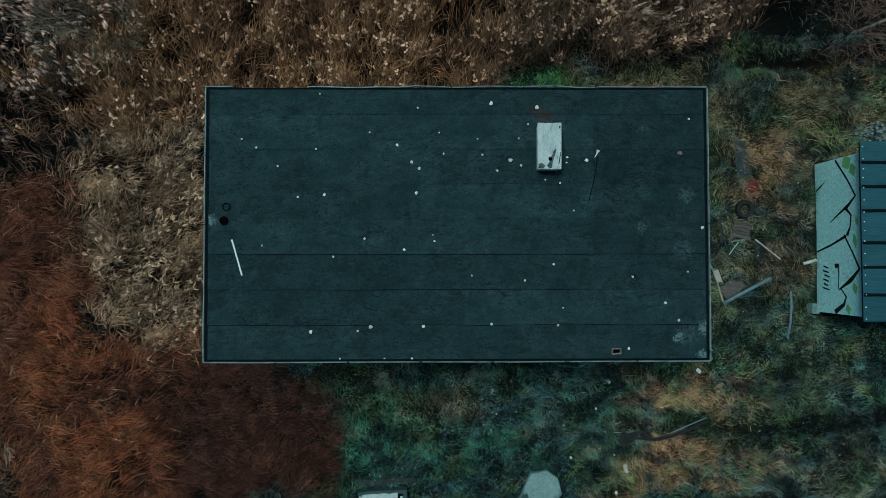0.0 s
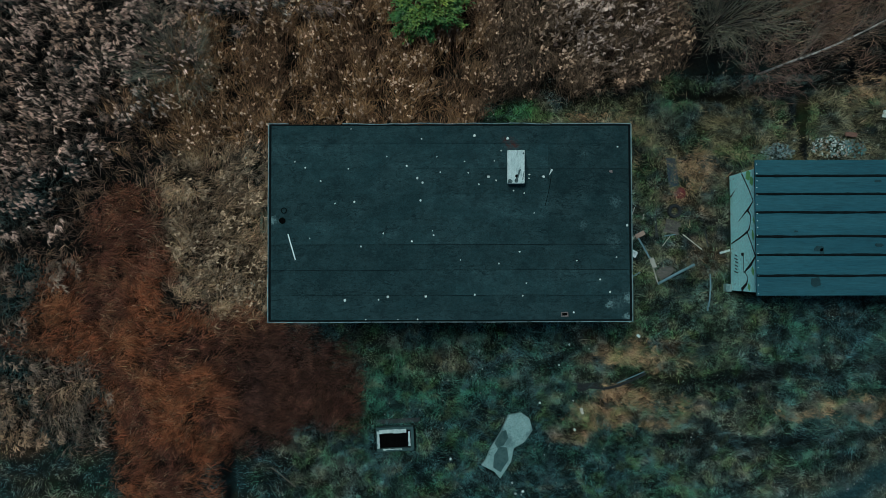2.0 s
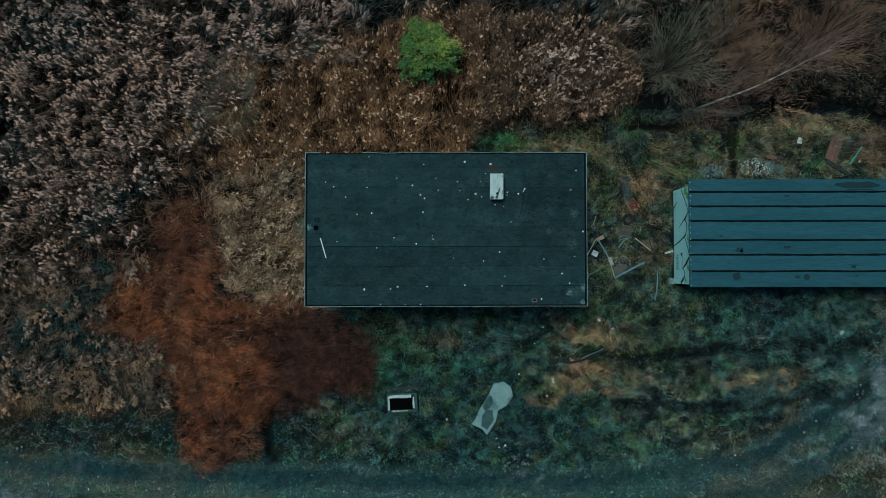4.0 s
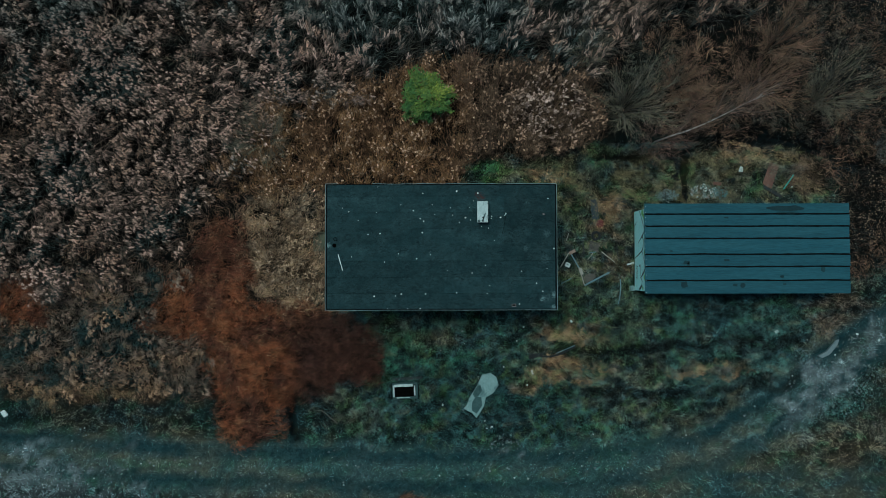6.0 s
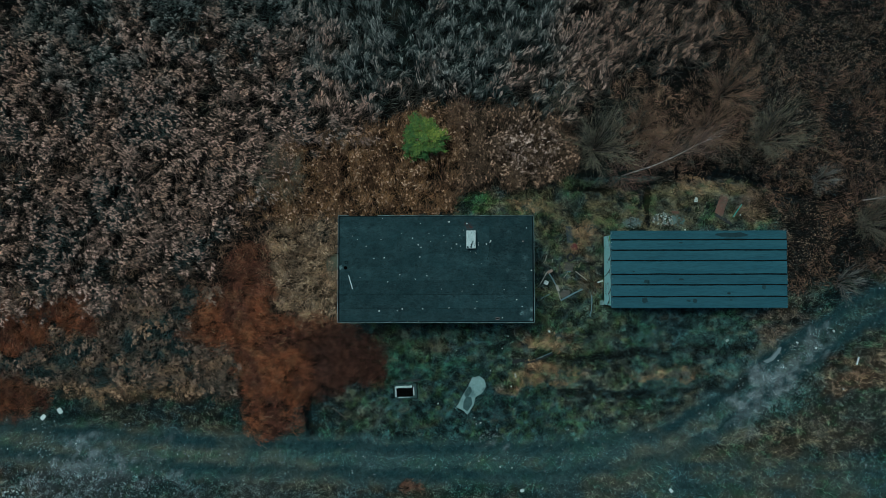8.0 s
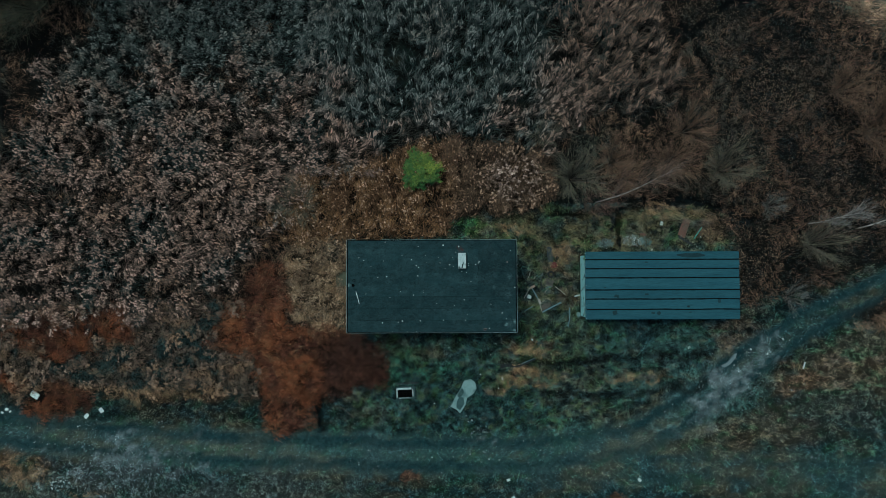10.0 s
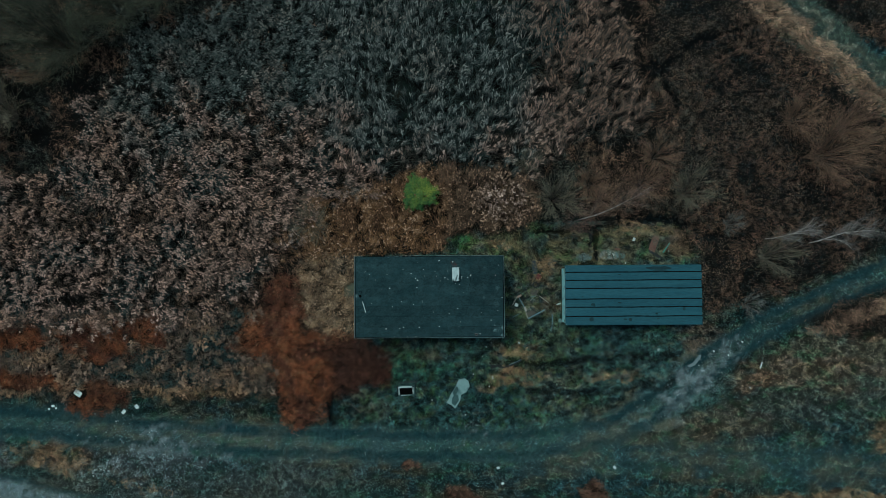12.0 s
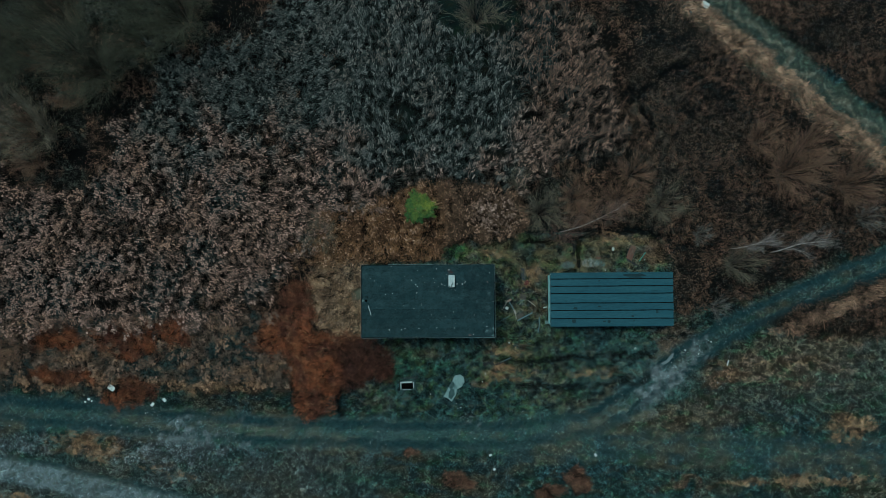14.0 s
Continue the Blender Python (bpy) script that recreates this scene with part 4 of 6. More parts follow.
# ---------------------------------------------------------------- masonry in the grass
def curb(name, x0, x1, y0, y1, wall, high, label, mat, depth=-0.5, turn=0.0, bottom=None):
    thing = empty(name, pose((x0 + x1) / 2, (y0 + y1) / 2, 0, 0, 0, turn), label, "pit")
    hx, hy = (x1 - x0) / 2, (y1 - y0) / 2
    for a, b, c, d in ((-hx, hx, hy - wall, hy), (-hx, hx, -hy, -hy + wall), (-hx, -hx + wall, -hy + wall, hy - wall), (hx - wall, hx, -hy + wall, hy - wall)):
        bm = box(a, b, c, d, depth, high, 0.012)
        bmesh.ops.subdivide_edges(bm, edges=[e for e in bm.edges if e.calc_length() > 0.3], cuts=4)
        part("curb_wall", roughen(bm, 0.018, 0.18, a + c), mat, thing)
    # default black floor lies above ground and stands for the pit's deep shade
    part("pit_floor", box(-hx + wall, hx - wall, -hy + wall, hy - wall, depth, 0.14), bottom or BLACK, thing, "mossy floor" if bottom else "raised pit floor, black in place of deep shade")
    return thing


pit = curb("open_pit", -3.30, -1.60, -10.04, -8.96, 0.13, 0.36, "open rectangular concrete pit with crumbling pale rim", MUD, turn=2.5)
well = curb("light_well", -8.62, -6.72, -0.12, 1.18, 0.12, 0.30, "mossy olive concrete light well against the building wall", MOSSY, bottom=MOSSY)
# black plate on the floor carries the opening's shade
part("hatch_opening", box(0.12, 0.80, -0.32, 0.24, 0.13, 0.146), BLACK, well, "black hatch opening in the floor")
for a, b, c, d in ((-0.70, 0.52, 0.30, 0.46), (-0.80, -0.70, -0.36, 0.40), (0.60, 0.69, -0.30, 0.34), (-0.55, 0.30, -0.45, -0.40)):
    bm = box(a, b, c, d, 0.35, 0.385)
    bmesh.ops.subdivide_edges(bm, edges=[e for e in bm.edges if e.calc_length() > 0.3], cuts=8)
    part("rim_crust", roughen(bm, 0.035, 0.09, a), PLASTER, pit, "crumbling white rim crust")
slab = part("concrete_slab", roughen(prism([(2.73, -8.47), (3.29, -8.36), (3.68, -8.62), (3.84, -9.17), (3.44, -9.72), (2.98, -9.96), (2.84, -10.59), (2.33, -11.37), (2.05, -11.02), (1.46, -10.74), (1.66, -10.5), (1.86, -10.04), (2.34, -9.25)], -0.15, 0.13, 0.015), 0.02, 0.5), CONCRETE, None)
tagged(slab, "broken pale concrete slab lying in wet grass", "slab")
for pts in ([(2.66, -9.95), (2.72, -10.5), (2.35, -11.05), (2.02, -10.85), (2.05, -10.3), (2.3, -9.9)], [(2.42, -9.2), (2.62, -9.15), (2.7, -9.5), (2.5, -9.85), (2.2, -9.95), (2.1, -9.75)]):
    part("mud_film", roughen(prism(pts, 0.115, 0.142), 0.012, 0.25), MUD, slab, "dark film of mud and moss")
# thin black board laid where a shadow band runs behind the pit
pit_shadow = part("black_board", box(-1.0, 1.0, -0.09, 0.09, 0.0, 0.06, 0.006), DARK_WOOD, None)
pit_shadow.matrix_basis = pose(-2.33, -8.72, 0.06, 0, 0, 3)
tagged(pit_shadow, "black board standing in for the shadow band behind the open pit", "board")


# ---------------------------------------------------------------- scrap between the two buildings
def plank(name, a, b, width, thick, mat, label, category="plank", z=None, z2=None):
    (ax, ay), (bx, by) = a, b
    long = math.hypot(bx - ax, by - ay)
    bm = box(-long / 2, long / 2, -width / 2, width / 2, 0, thick, min(width, thick) * 0.15)
    bmesh.ops.subdivide_edges(bm, edges=[e for e in bm.edges if e.calc_length() > long * 0.6], cuts=5)
    ob = part(name, roughen(bm, min(0.012, width * 0.1), 0.3, ax), mat, None)
    za = ground_at(ax, ay) + 0.07 if z is None else z
    zb = ground_at(bx, by) + 0.07 if z2 is None else z2
    ob.matrix_basis = pose((ax + bx) / 2, (ay + by) / 2, (za + zb) / 2, 0, -math.degrees(math.atan2(zb - za, long)), math.degrees(math.atan2(by - ay, bx - ax)))
    return tagged(ob, label, category)


def pipe(name, points, radius, mat, label, category="pipe", lift=0.08):
    bm = tube([(x, y, ground_at(x, y) + lift + radius) for x, y in points], radius, 8)
    return tagged(part(name, bm, mat, None, smooth=True), label, category)


tyre = empty("tyre", pose(10.45, 0.88, ground_at(10.45, 0.88) + 0.02, 4, 3, 0), "worn black tyre lying flat in the grass", "tyre")
bm = bmesh.new()
rings = []
for s in range(28):
    a = 2 * math.pi * s / 28
    rings.append([bm.verts.new((r * math.cos(a), r * math.sin(a), z)) for r, z in ((0.175, 0.05), (0.20, 0.02), (0.28, 0.0), (0.315, 0.03), (0.32, 0.11), (0.315, 0.18), (0.28, 0.21), (0.20, 0.19), (0.175, 0.16))])
for s in range(28):
    a, b = rings[s], rings[(s + 1) % 28]
    for q in range(9):
        bm.faces.new((a[q], b[q], b[(q + 1) % 9], a[(q + 1) % 9]))
bmesh.ops.recalc_face_normals(bm, faces=bm.faces)
part("casing", bm, RUBBER, tyre)
lug = box(-0.02, 0.02, -0.012, 0.012, -0.085, 0.085)
lug_first = part("tread_lug", lug, RUBBER, tyre)
for k in range(24):
    o = lug_first if k == 0 else new("tread_lug", lug_first.data)
    o.parent = tyre
    a = 2 * math.pi * k / 24
    o.matrix_basis = pose(0.318 * math.cos(a), 0.318 * math.sin(a), 0.105, 0, 0, math.degrees(a) + 18)

basin = empty("red_basin", pose(10.73, 1.70, ground_at(10.73, 1.7) + 0.04, 5, 0, 0), "dull red upturned enamel basin in the grass", "basin")
bm = bmesh.new()
prof = ((0.0, 0.10), (0.18, 0.10), (0.22, 0.085), (0.265, 0.01), (0.285, 0.0), (0.285, 0.02))
prev = None
for r, z in prof[1:]:
    ring_v = [bm.verts.new((r * math.cos(2 * math.pi * s / 24), r * math.sin(2 * math.pi * s / 24), z)) for s in range(24)]
    if prev is None:
        bm.faces.new(ring_v)
    else:
        for s in range(24):
            bm.faces.new((prev[s], prev[(s + 1) % 24], ring_v[(s + 1) % 24], ring_v[s]))
    prev = ring_v
bmesh.ops.recalc_face_normals(bm, faces=bm.faces)
part("bowl", bm, RED, basin, smooth=True)

bm = prism([(10.10, 3.32), (10.52, 3.34), (10.60, 2.75), (10.66, 2.02), (10.22, 1.98), (10.16, 2.6)], 0.13, 0.155)
tagged(part("dark_metal_sheet", roughen(bm, 0.02, 0.4), WET, None), "dark wet metal sheet lying in the grass", "sheet")
plank("plank", (9.57, 0.66), (9.66, -0.34), 0.10, 0.05, DARK_WOOD, "dark rotten plank in the grass")
crate = empty("broken_pallet", pose(10.36, 0.14, ground_at(10.36, 0.14) + 0.05, 2, -3, -14), "grey broken pallet of weathered boards", "pallet")
for k in range(5):
    part("slat", roughen(box(-0.36 + 0.04 * (k % 2), 0.36 - 0.05 * (k % 3), -0.30 + k * 0.125, -0.19 + k * 0.125, 0.06, 0.085, 0.004), 0.006, 0.2, k), WOOD, crate)
for x in (-0.26, 0.24):
    part("bearer", box(x - 0.04, x + 0.04, -0.31, 0.31, 0, 0.06, 0.004), WOOD, crate)
plank("stick", (10.84, -0.21), (11.72, -0.91), 0.045, 0.035, PALE_WOOD, "pale thin stick lying in the grass", "stick")
pipe("white_pipe", [(12.53, -1.08), (12.98, -0.95)], 0.055, WHITE, "short white plastic pipe leaning at the shed wall")
plank("short_board", (9.34, -1.30), (9.50, -1.74), 0.20, 0.03, PALE_WOOD, "short pale board lying on scrap", "board", 0.16, 0.16)
plank("lath", (9.42, -1.62), (9.66, -2.45), 0.055, 0.04, PALE_WOOD, "pale narrow lath lying in the grass", "lath")
plank("long_lath", (8.72, -0.25), (9.45, -1.55), 0.075, 0.04, PIPE, "long grey lath lying in the grass", "lath")
plank("end_board", (8.62, -0.32), (9.02, -0.12), 0.20, 0.035, PINKBOARD, "pinkish short board on the grass", "board", 0.2, 0.2)
plank("side_lath", (8.05, -1.25), (8.62, -0.28), 0.05, 0.04, PALE_WOOD, "pale narrow lath lying in the grass", "lath")
plank("white_tile", (8.38, -1.02), (8.68, -1.16), 0.30, 0.03, WHITE, "white square tile lying in the grass", "tile", 0.12, 0.14)
plank("pale_chip", (8.45, 0.55), (8.62, 1.05), 0.04, 0.03, PALE_WOOD, "pale splinter of wood", "splinter")
plank("pale_chip", (9.02, 0.5), (9.05, 0.75), 0.06, 0.03, PALE_WOOD, "pale splinter of wood", "splinter")
pipe("blue_pipe", [(9.66, -2.48), (10.5, -2.03), (11.34, -1.6)], 0.06, PIPE, "straight blue-grey pipe lying in the grass")
bm = prism([(9.52, -1.95), (9.85, -1.70), (10.30, -1.68), (10.46, -1.85), (10.20, -2.12), (9.78, -2.32)], 0.06, 0.09)
tagged(part("grey_board", roughen(bm, 0.02, 0.3), WOOD, None), "grey-brown warped board under the pipe", "board")
pipe("grey_hose", [(12.08, -2.05), (12.10, -2.6), (12.05, -3.2), (11.93, -3.75)], 0.035, PIPE, "curved grey hose lying in the grass", "hose")
plank("green_lath", (8.1, -2.35), (8.85, -1.95), 0.06, 0.03, PIPE, "grey-green lath lying in the grass", "lath")
plank("dark_lath", (11.86, -0.05), (12.0, -0.80), 0.06, 0.05, DARK_WOOD, "dark rotten lath in the grass", "lath")
plank("dark_lath", (10.0, -0.28), (10.55, -0.20), 0.05, 0.03, PIPE, "grey thin lath lying in the grass", "lath")
plank("twig_lath", (9.9, -0.75), (10.25, -0.30), 0.03, 0.03, PALE_WOOD, "pale thin stick lying in the grass", "stick")
block = part("concrete_block", roughen(box(12.72, 13.0, -2.85, -2.5, -0.05, 0.28, 0.02), 0.015, 0.12), CONCRETE, None)
tagged(block, "grey concrete block beside the shed wall", "block")

# black rag and hose south of the building
pipe("black_hose", [(6.0, -7.12), (6.5, -7.2), (7.1, -7.26), (7.7, -7.16), (8.3, -6.92), (9.0, -6.58)], 0.055, RUBBER, "thick black hose snaking through yellow grass", "hose", 0.16)
pipe("blue_tube", [(7.7, -7.03), (8.3, -6.78), (8.95, -6.5)], 0.02, PIPE, "thin blue-grey tube beside the black hose", "hose", 0.18)
rag = bmesh.new()
bmesh.ops.create_grid(rag, x_segments=10, y_segments=6, size=0.5)
for v in rag.verts:
    v.co = Vector((v.co.x * 0.95 + 0.08 * noise.noise(v.co * 6), v.co.y * (0.30 - 0.28 * v.co.x) + 0.1 * math.sin(v.co.x * 5), 0.2 + 0.14 * noise.noise(v.co * 5)))
rag_ob = part("black_rag", rag, RUBBER, None)
rag_ob.matrix_basis = pose(6.35, -7.15, 0.02, 0, 0, -6)
tagged(rag_ob, "crumpled black plastic lying in the grass", "plastic")
plank("pale_scrap", (6.05, -8.15), (6.13, -8.45), 0.12, 0.05, PALE_WOOD, "pale crumpled scrap in dry grass", "scrap")

# heaps and boards north of the shed
def heap(name, x, y, rx, ry, n, mats, label, seed, size=(0.08, 0.2)):
    thing = empty(name, pose(x, y, ground_at(x, y)), label, "rubble")
    r = random.Random(seed)
    lumps = [stone_kind("lump", 0.5, seed * 9 + k, mats[k % len(mats)], "", "") for k in range(6)]
    for k in range(n):
        a, q = r.uniform(0, 2 * math.pi), math.sqrt(r.random())
        s = 2 * r.uniform(*size) * r.uniform(0.5, 1.0)
        ob = new("lump", r.choice(lumps))
        ob.parent = thing
        ob.matrix_basis = pose(q * rx * math.cos(a), q * ry * math.sin(a), 0.05 + 0.20 * (1 - q), r.uniform(-30, 30), r.uniform(-30, 30), r.uniform(0, 360)) @ Matrix.Diagonal((s * r.uniform(0.7, 1.5), s, s * 0.7, 1))
    return thing


heap("rubble_heap", 15.35, 3.62, 0.80, 0.42, 280, [GREY_LUMP, SOOT, CONCRETE, GREY_LUMP], "low heap of grey rubble behind the shed", 2, (0.03, 0.065))
heap("rubble_heap", 17.85, 3.85, 1.0, 0.52, 300, [CONCRETE, STONE, CONCRETE, PINKBOARD, GREY_LUMP, STONE], "heap of pale broken rubble and plaster behind the shed", 3, (0.035, 0.07))
heap("rubbish_heap", 18.95, 3.78, 0.50, 0.42, 60, [TURQ_DULL, GREY_LUMP, TURQ_DULL], "pile of faded turquoise rubbish", 4, (0.04, 0.10))
heap("rubble_patch", -33.0, -17.4, 1.0, 0.65, 90, [CONCRETE, GREY_LUMP, STONE], "flat patch of pale blue-grey rubble on the gravel", 5, (0.04, 0.11))
heap("rubble_patch", -30.6, -13.3, 1.0, 1.3, 60, [CONCRETE, GREY_LUMP], "scattered pale rubble beside the track", 6, (0.03, 0.08))
board = empty("reddish_board", pose(22.3, 4.95, 0.1, 0, 4, 69), "wide reddish-brown board leaning on scrap", "board")
for k in range(3):
    part("board_strip", roughen(box(-0.85 + 0.04 * k, 0.85, -0.33 + 0.225 * k, -0.115 + 0.225 * k, 0.05, 0.09, 0.006), 0.008, 0.3, k), RED_WOOD, board)
plank("dark_beam", (21.78, 4.2), (22.98, 3.5), 0.22, 0.16, DARK_WOOD, "thick dark charred beam", "beam")
plank("turquoise_lath", (23.2, 4.02), (23.88, 5.0), 0.055, 0.05, TURQUOISE, "bright turquoise plastic lath", "lath")
plank("pink_sheet", (18.35, 4.42), (18.9, 4.36), 0.2, 0.04, RED_WOOD, "pinkish sheet on the rubble heap", "sheet", 0.25, 0.25)

# white litter and loose stones on the ground
def rubbish(x, y, size, mat, label, name="white_scrap", category="litter"):
    bm = roughen(box(-size / 2, size / 2, -size * 0.35, size * 0.35, 0, size * 0.18, size * 0.04), size * 0.09, size * 0.5, x)
    ob = part(name, bm, mat, None)
    ob.matrix_basis = pose(x, y, ground_at(x, y) + 0.05, 0, 0, (x * 57) % 180)
    return tagged(ob, label, category, "white litter on the ground")


plank("white_stick", (32.8, -6.9), (32.6, -7.5), 0.09, 0.05, WHITE, "short white stick lying in the field", "stick")
for x, y, size in ((-35.28, -9.62, 0.75), (-29.38, -10.99, 0.45), (8.75, -4.88, 0.17), (22.6, -5.6, 0.26), (6.57, -17.17, 0.3), (18.07, -17.18, 0.32), (20.32, 5.38, 0.34), (7.0, -18.7, 0.3), (-38.2, -11.2, 0.22), (-30.7, -11.5, 0.42), (30.9, -4.9, 0.2), (28.1, -5.8, 0.16), (29.5, -6.2, 0.18), (-37.8, -10.9, 0.3), (-37.5, -11.1, 0.2)):
    rubbish(x, y, size, WHITE, "crumpled white scrap lying on the ground")
rubbish(31.0, 32.6, 0.85, WHITE, "large crumpled bluish-white sheet lying in the weeds", "crumpled_sheet", "scrap")
loose = random.Random(12)
for k in range(70):
    zone = loose.choice(((-40, -20, -16.5, -11.5), (-6, 24, -16, -12), (14, 24, 3.0, 4.3), (22, 34, -10, -3), (0, 9, -12.5, -5)))
    x, y, size = loose.uniform(*zone[:2]), loose.uniform(*zone[2:]), loose.uniform(0.05, 0.13)
    if 12.9 < x < 26 and -3 < y < 2.9:
        continue
    s = new("stone", loose.choice(STONE_MESHES))
    s.matrix_basis = pose(x, y, ground_at(x, y) + size * 0.2, 0, 0, loose.uniform(0, 360)) @ Matrix.Diagonal((size, size, size, 1))
    tagged(s, "pale loose stone lying on the ground", "stone", "loose stones on the ground")
puddle = part("puddle", prism([(25.4, -7.25), (26.0, -6.95), (26.6, -6.2), (26.85, -6.15), (26.7, -6.55), (26.2, -7.15), (25.7, -7.4)], -0.2, 0.035), PUDDLE, None)
tagged(puddle, "pale reflecting puddle in the track", "puddle", kind="structure")
pipe("fallen_branch", [(-8.1, -10.8), (-7.6, -11.2), (-7.0, -11.7)], 0.03, BARK, "thin fallen branch in the grass", "branch")


# ---------------------------------------------------------------- plants
def keep(mask, *arrays):
    return [a[mask] for a in arrays]


def jitter(r, tint, n, amount=0.2):
    return np.asarray(tint) * (1 + r.normal(0, amount, (n, 1))).clip(0.4, 1.9) * (1 + r.normal(0, 0.05, (n, 3)))


def clear_of_buildings(x, y, margin=0.0):
    a = (np.abs(x) < 6.75 + margin) & (np.abs(y) < 3.65 + margin)
    b = (x > 13.05 - margin) & (x < 25.75 + margin) & (np.abs(y + 0.15) < 2.7 + margin)
    c = (x > -8.7) & (x < -6.6) & (y > -0.2) & (y < 1.25)
    d = (x > -3.4) & (x < -1.5) & (y > -10.1) & (y < -8.9)
    return ~(a | b | c | d)


def reed_colours(x, y):
    n = fbm(x / 6, y / 6, 71, 3)
    n2 = fbm(x / 2.2, y / 2.2, 73, 3)
    north = ramp(y + 0.20 * x + (n - 0.5) * 14 + (fbm(x / 1.5, y / 1.5, 72, 3) - 0.5) * 16, 9, 17) * (1 - 0.8 * ramp(x + (n - 0.5) * 10, 9, 13))
    plume = blend(np.zeros(x.shape + (3,)) + (0.415, 0.250, 0.194), (0.138, 0.151, 0.140), north * 0.88)
    plume = blend(plume, (0.41, 0.220, 0.132), ramp(n2, 0.55, 0.7) * (1 - 0.7 * north) * 0.5)
    plume = plume * (1 - 0.35 * ramp(y, 16, 26) * ramp(-x, 10, 20))[..., None]
    plume = blend(plume, (0.22, 0.125, 0.085), 0.8 * ramp(x + 0.3 * (y - 15), 10, 15))
    leaf = blend(np.zeros(x.shape + (3,)) + (0.092, 0.062, 0.047), (0.032, 0.047, 0.044), np.maximum(north * 0.85, ramp(n2, 0.46, 0.34) * 0.9))
    return plume, leaf


def reeds(name, per_m2, bounds, amount, height, lean, plume_size, colours, label, seed, leaves=5, plumes=4, wind=-0.45, bunch=9, loose=0.12, share=0.8, fluff=0.28, fat=0.07, nod=(0.75, 1.3), blade=0.034, drift=0.9):
    """Stems stand in bunches that bend the same way, with dark gaps between the bunches."""
    cx, cy, r = scatter(*bounds, per_m2 / bunch, seed)
    mask = (amount(cx, cy) > r.random(len(cx))) & clear_of_buildings(cx, cy, 0.4)
    cx, cy = keep(mask, cx, cy)
    c = len(cx)
    gustiness = (fbm(cx / 4, cy / 4, seed + 9, 2) - 0.5) * drift
    az_c = wind + gustiness + r.normal(0, 0.22, c)
    tall_c = height * r.uniform(0.62, 1.15, c) * (0.75 + 0.5 * fbm(cx / 1.4, cy / 1.4, seed + 5, 2))
    shade_c = 0.42 + 1.3 * r.random(c) ** 1.2
    lean_c = np.abs(r.normal(lean, 0.12, c))
    upright = ramp(cx, -15, -6) * ramp(cy, 10.5, 12.5)
    lean_c = lean_c * (1 - 0.55 * upright)
    az_c = az_c + upright * r.uniform(0.3, 2.6, c)
    x, y, az, tall, shade, tilt = [np.repeat(v, bunch) for v in (cx, cy, az_c, tall_c, shade_c, lean_c)]
    n = len(x)
    x, y = x + r.normal(0, loose, n), y + r.normal(0, loose, n)
    az, tall, tilt = az + r.normal(0, 0.18, n), tall * r.uniform(0.82, 1.1, n), tilt + r.normal(0, 0.07, n)
    z0 = ground_height(x, y)
    foot = np.stack([x, y, z0], 1)
    plume_col, leaf_col = colours(x, y)
    h = np.stack([np.cos(az), np.sin(az), np.zeros(n)], 1)
    top = foot + (tall * np.sin(tilt))[:, None] * h + (tall * np.cos(tilt))[:, None] * np.array([0, 0, 1.0])
    groups = [strands(foot, az, tilt, 0.1 * np.ones(n), tall, np.full(n, 0.015), leaf_col * 1.1)]
    for k in range(leaves):
        f = r.uniform(0.35, 0.95, n)
        b = foot + (top - foot) * f[:, None]
        a = az + r.normal(0, 0.45, n)
        groups.append(strands(b, a, r.uniform(0.35, 1.2, n), r.uniform(0.2, 0.7, n), r.uniform(0.45, 1.05, n) * height / 2.2, blade * r.uniform(0.6, 1.4, n), leaf_col * r.uniform(0.35, 1.9, (n, 1))))
    has = r.random(n) < share
    t, a0, pc, shade = top[has], az[has], plume_col[has], shade[has][:, None]
    m = len(t)
    for k in range(plumes):
        a = a0 + r.normal(0, fluff, m)
        start = t - (t - foot[has]) * (0.035 * k * r.uniform(0.5, 1.5, (m, 1)))
        groups.append(strands(start, a, r.uniform(*nod, m), r.uniform(-0.2, 0.8, m), plume_size * r.uniform(0.45, 1.2, m), plume_size * fat * r.uniform(0.6, 1.5, m), pc * shade * r.uniform(0.6, 1.15, (m, 1)), pc * shade * 1.15))
    ob = strand_object(name, groups, PLANT)
    return tagged(ob, label, "reeds", kind="stuff")


def reed_thick(x, y):
    pocket = ramp(oval(x, y, -1.5, 12.4, 4.2, 1.3), 0.0, 0.5) * 0.85
    return reed_amount(x, y) * (1 - pocket)


reeds("reed_bed", 28.0, (-52, 22, -5, 38), reed_thick, 2.2, 0.48, 0.28, reed_colours, "dense bed of dry grey-brown reeds with feathery plumes", 101, 3, 6, -0.3, 6, 0.09, 0.8, 0.20, 0.115, (0.9, 1.45), 0.022, 0.6)


def brown_gaps(x, y):
    return brown_amount(x, y) * (0.28 + 0.72 * ramp(fbm(x / 0.8, y / 1.3, 89, 3), 0.36, 0.54))


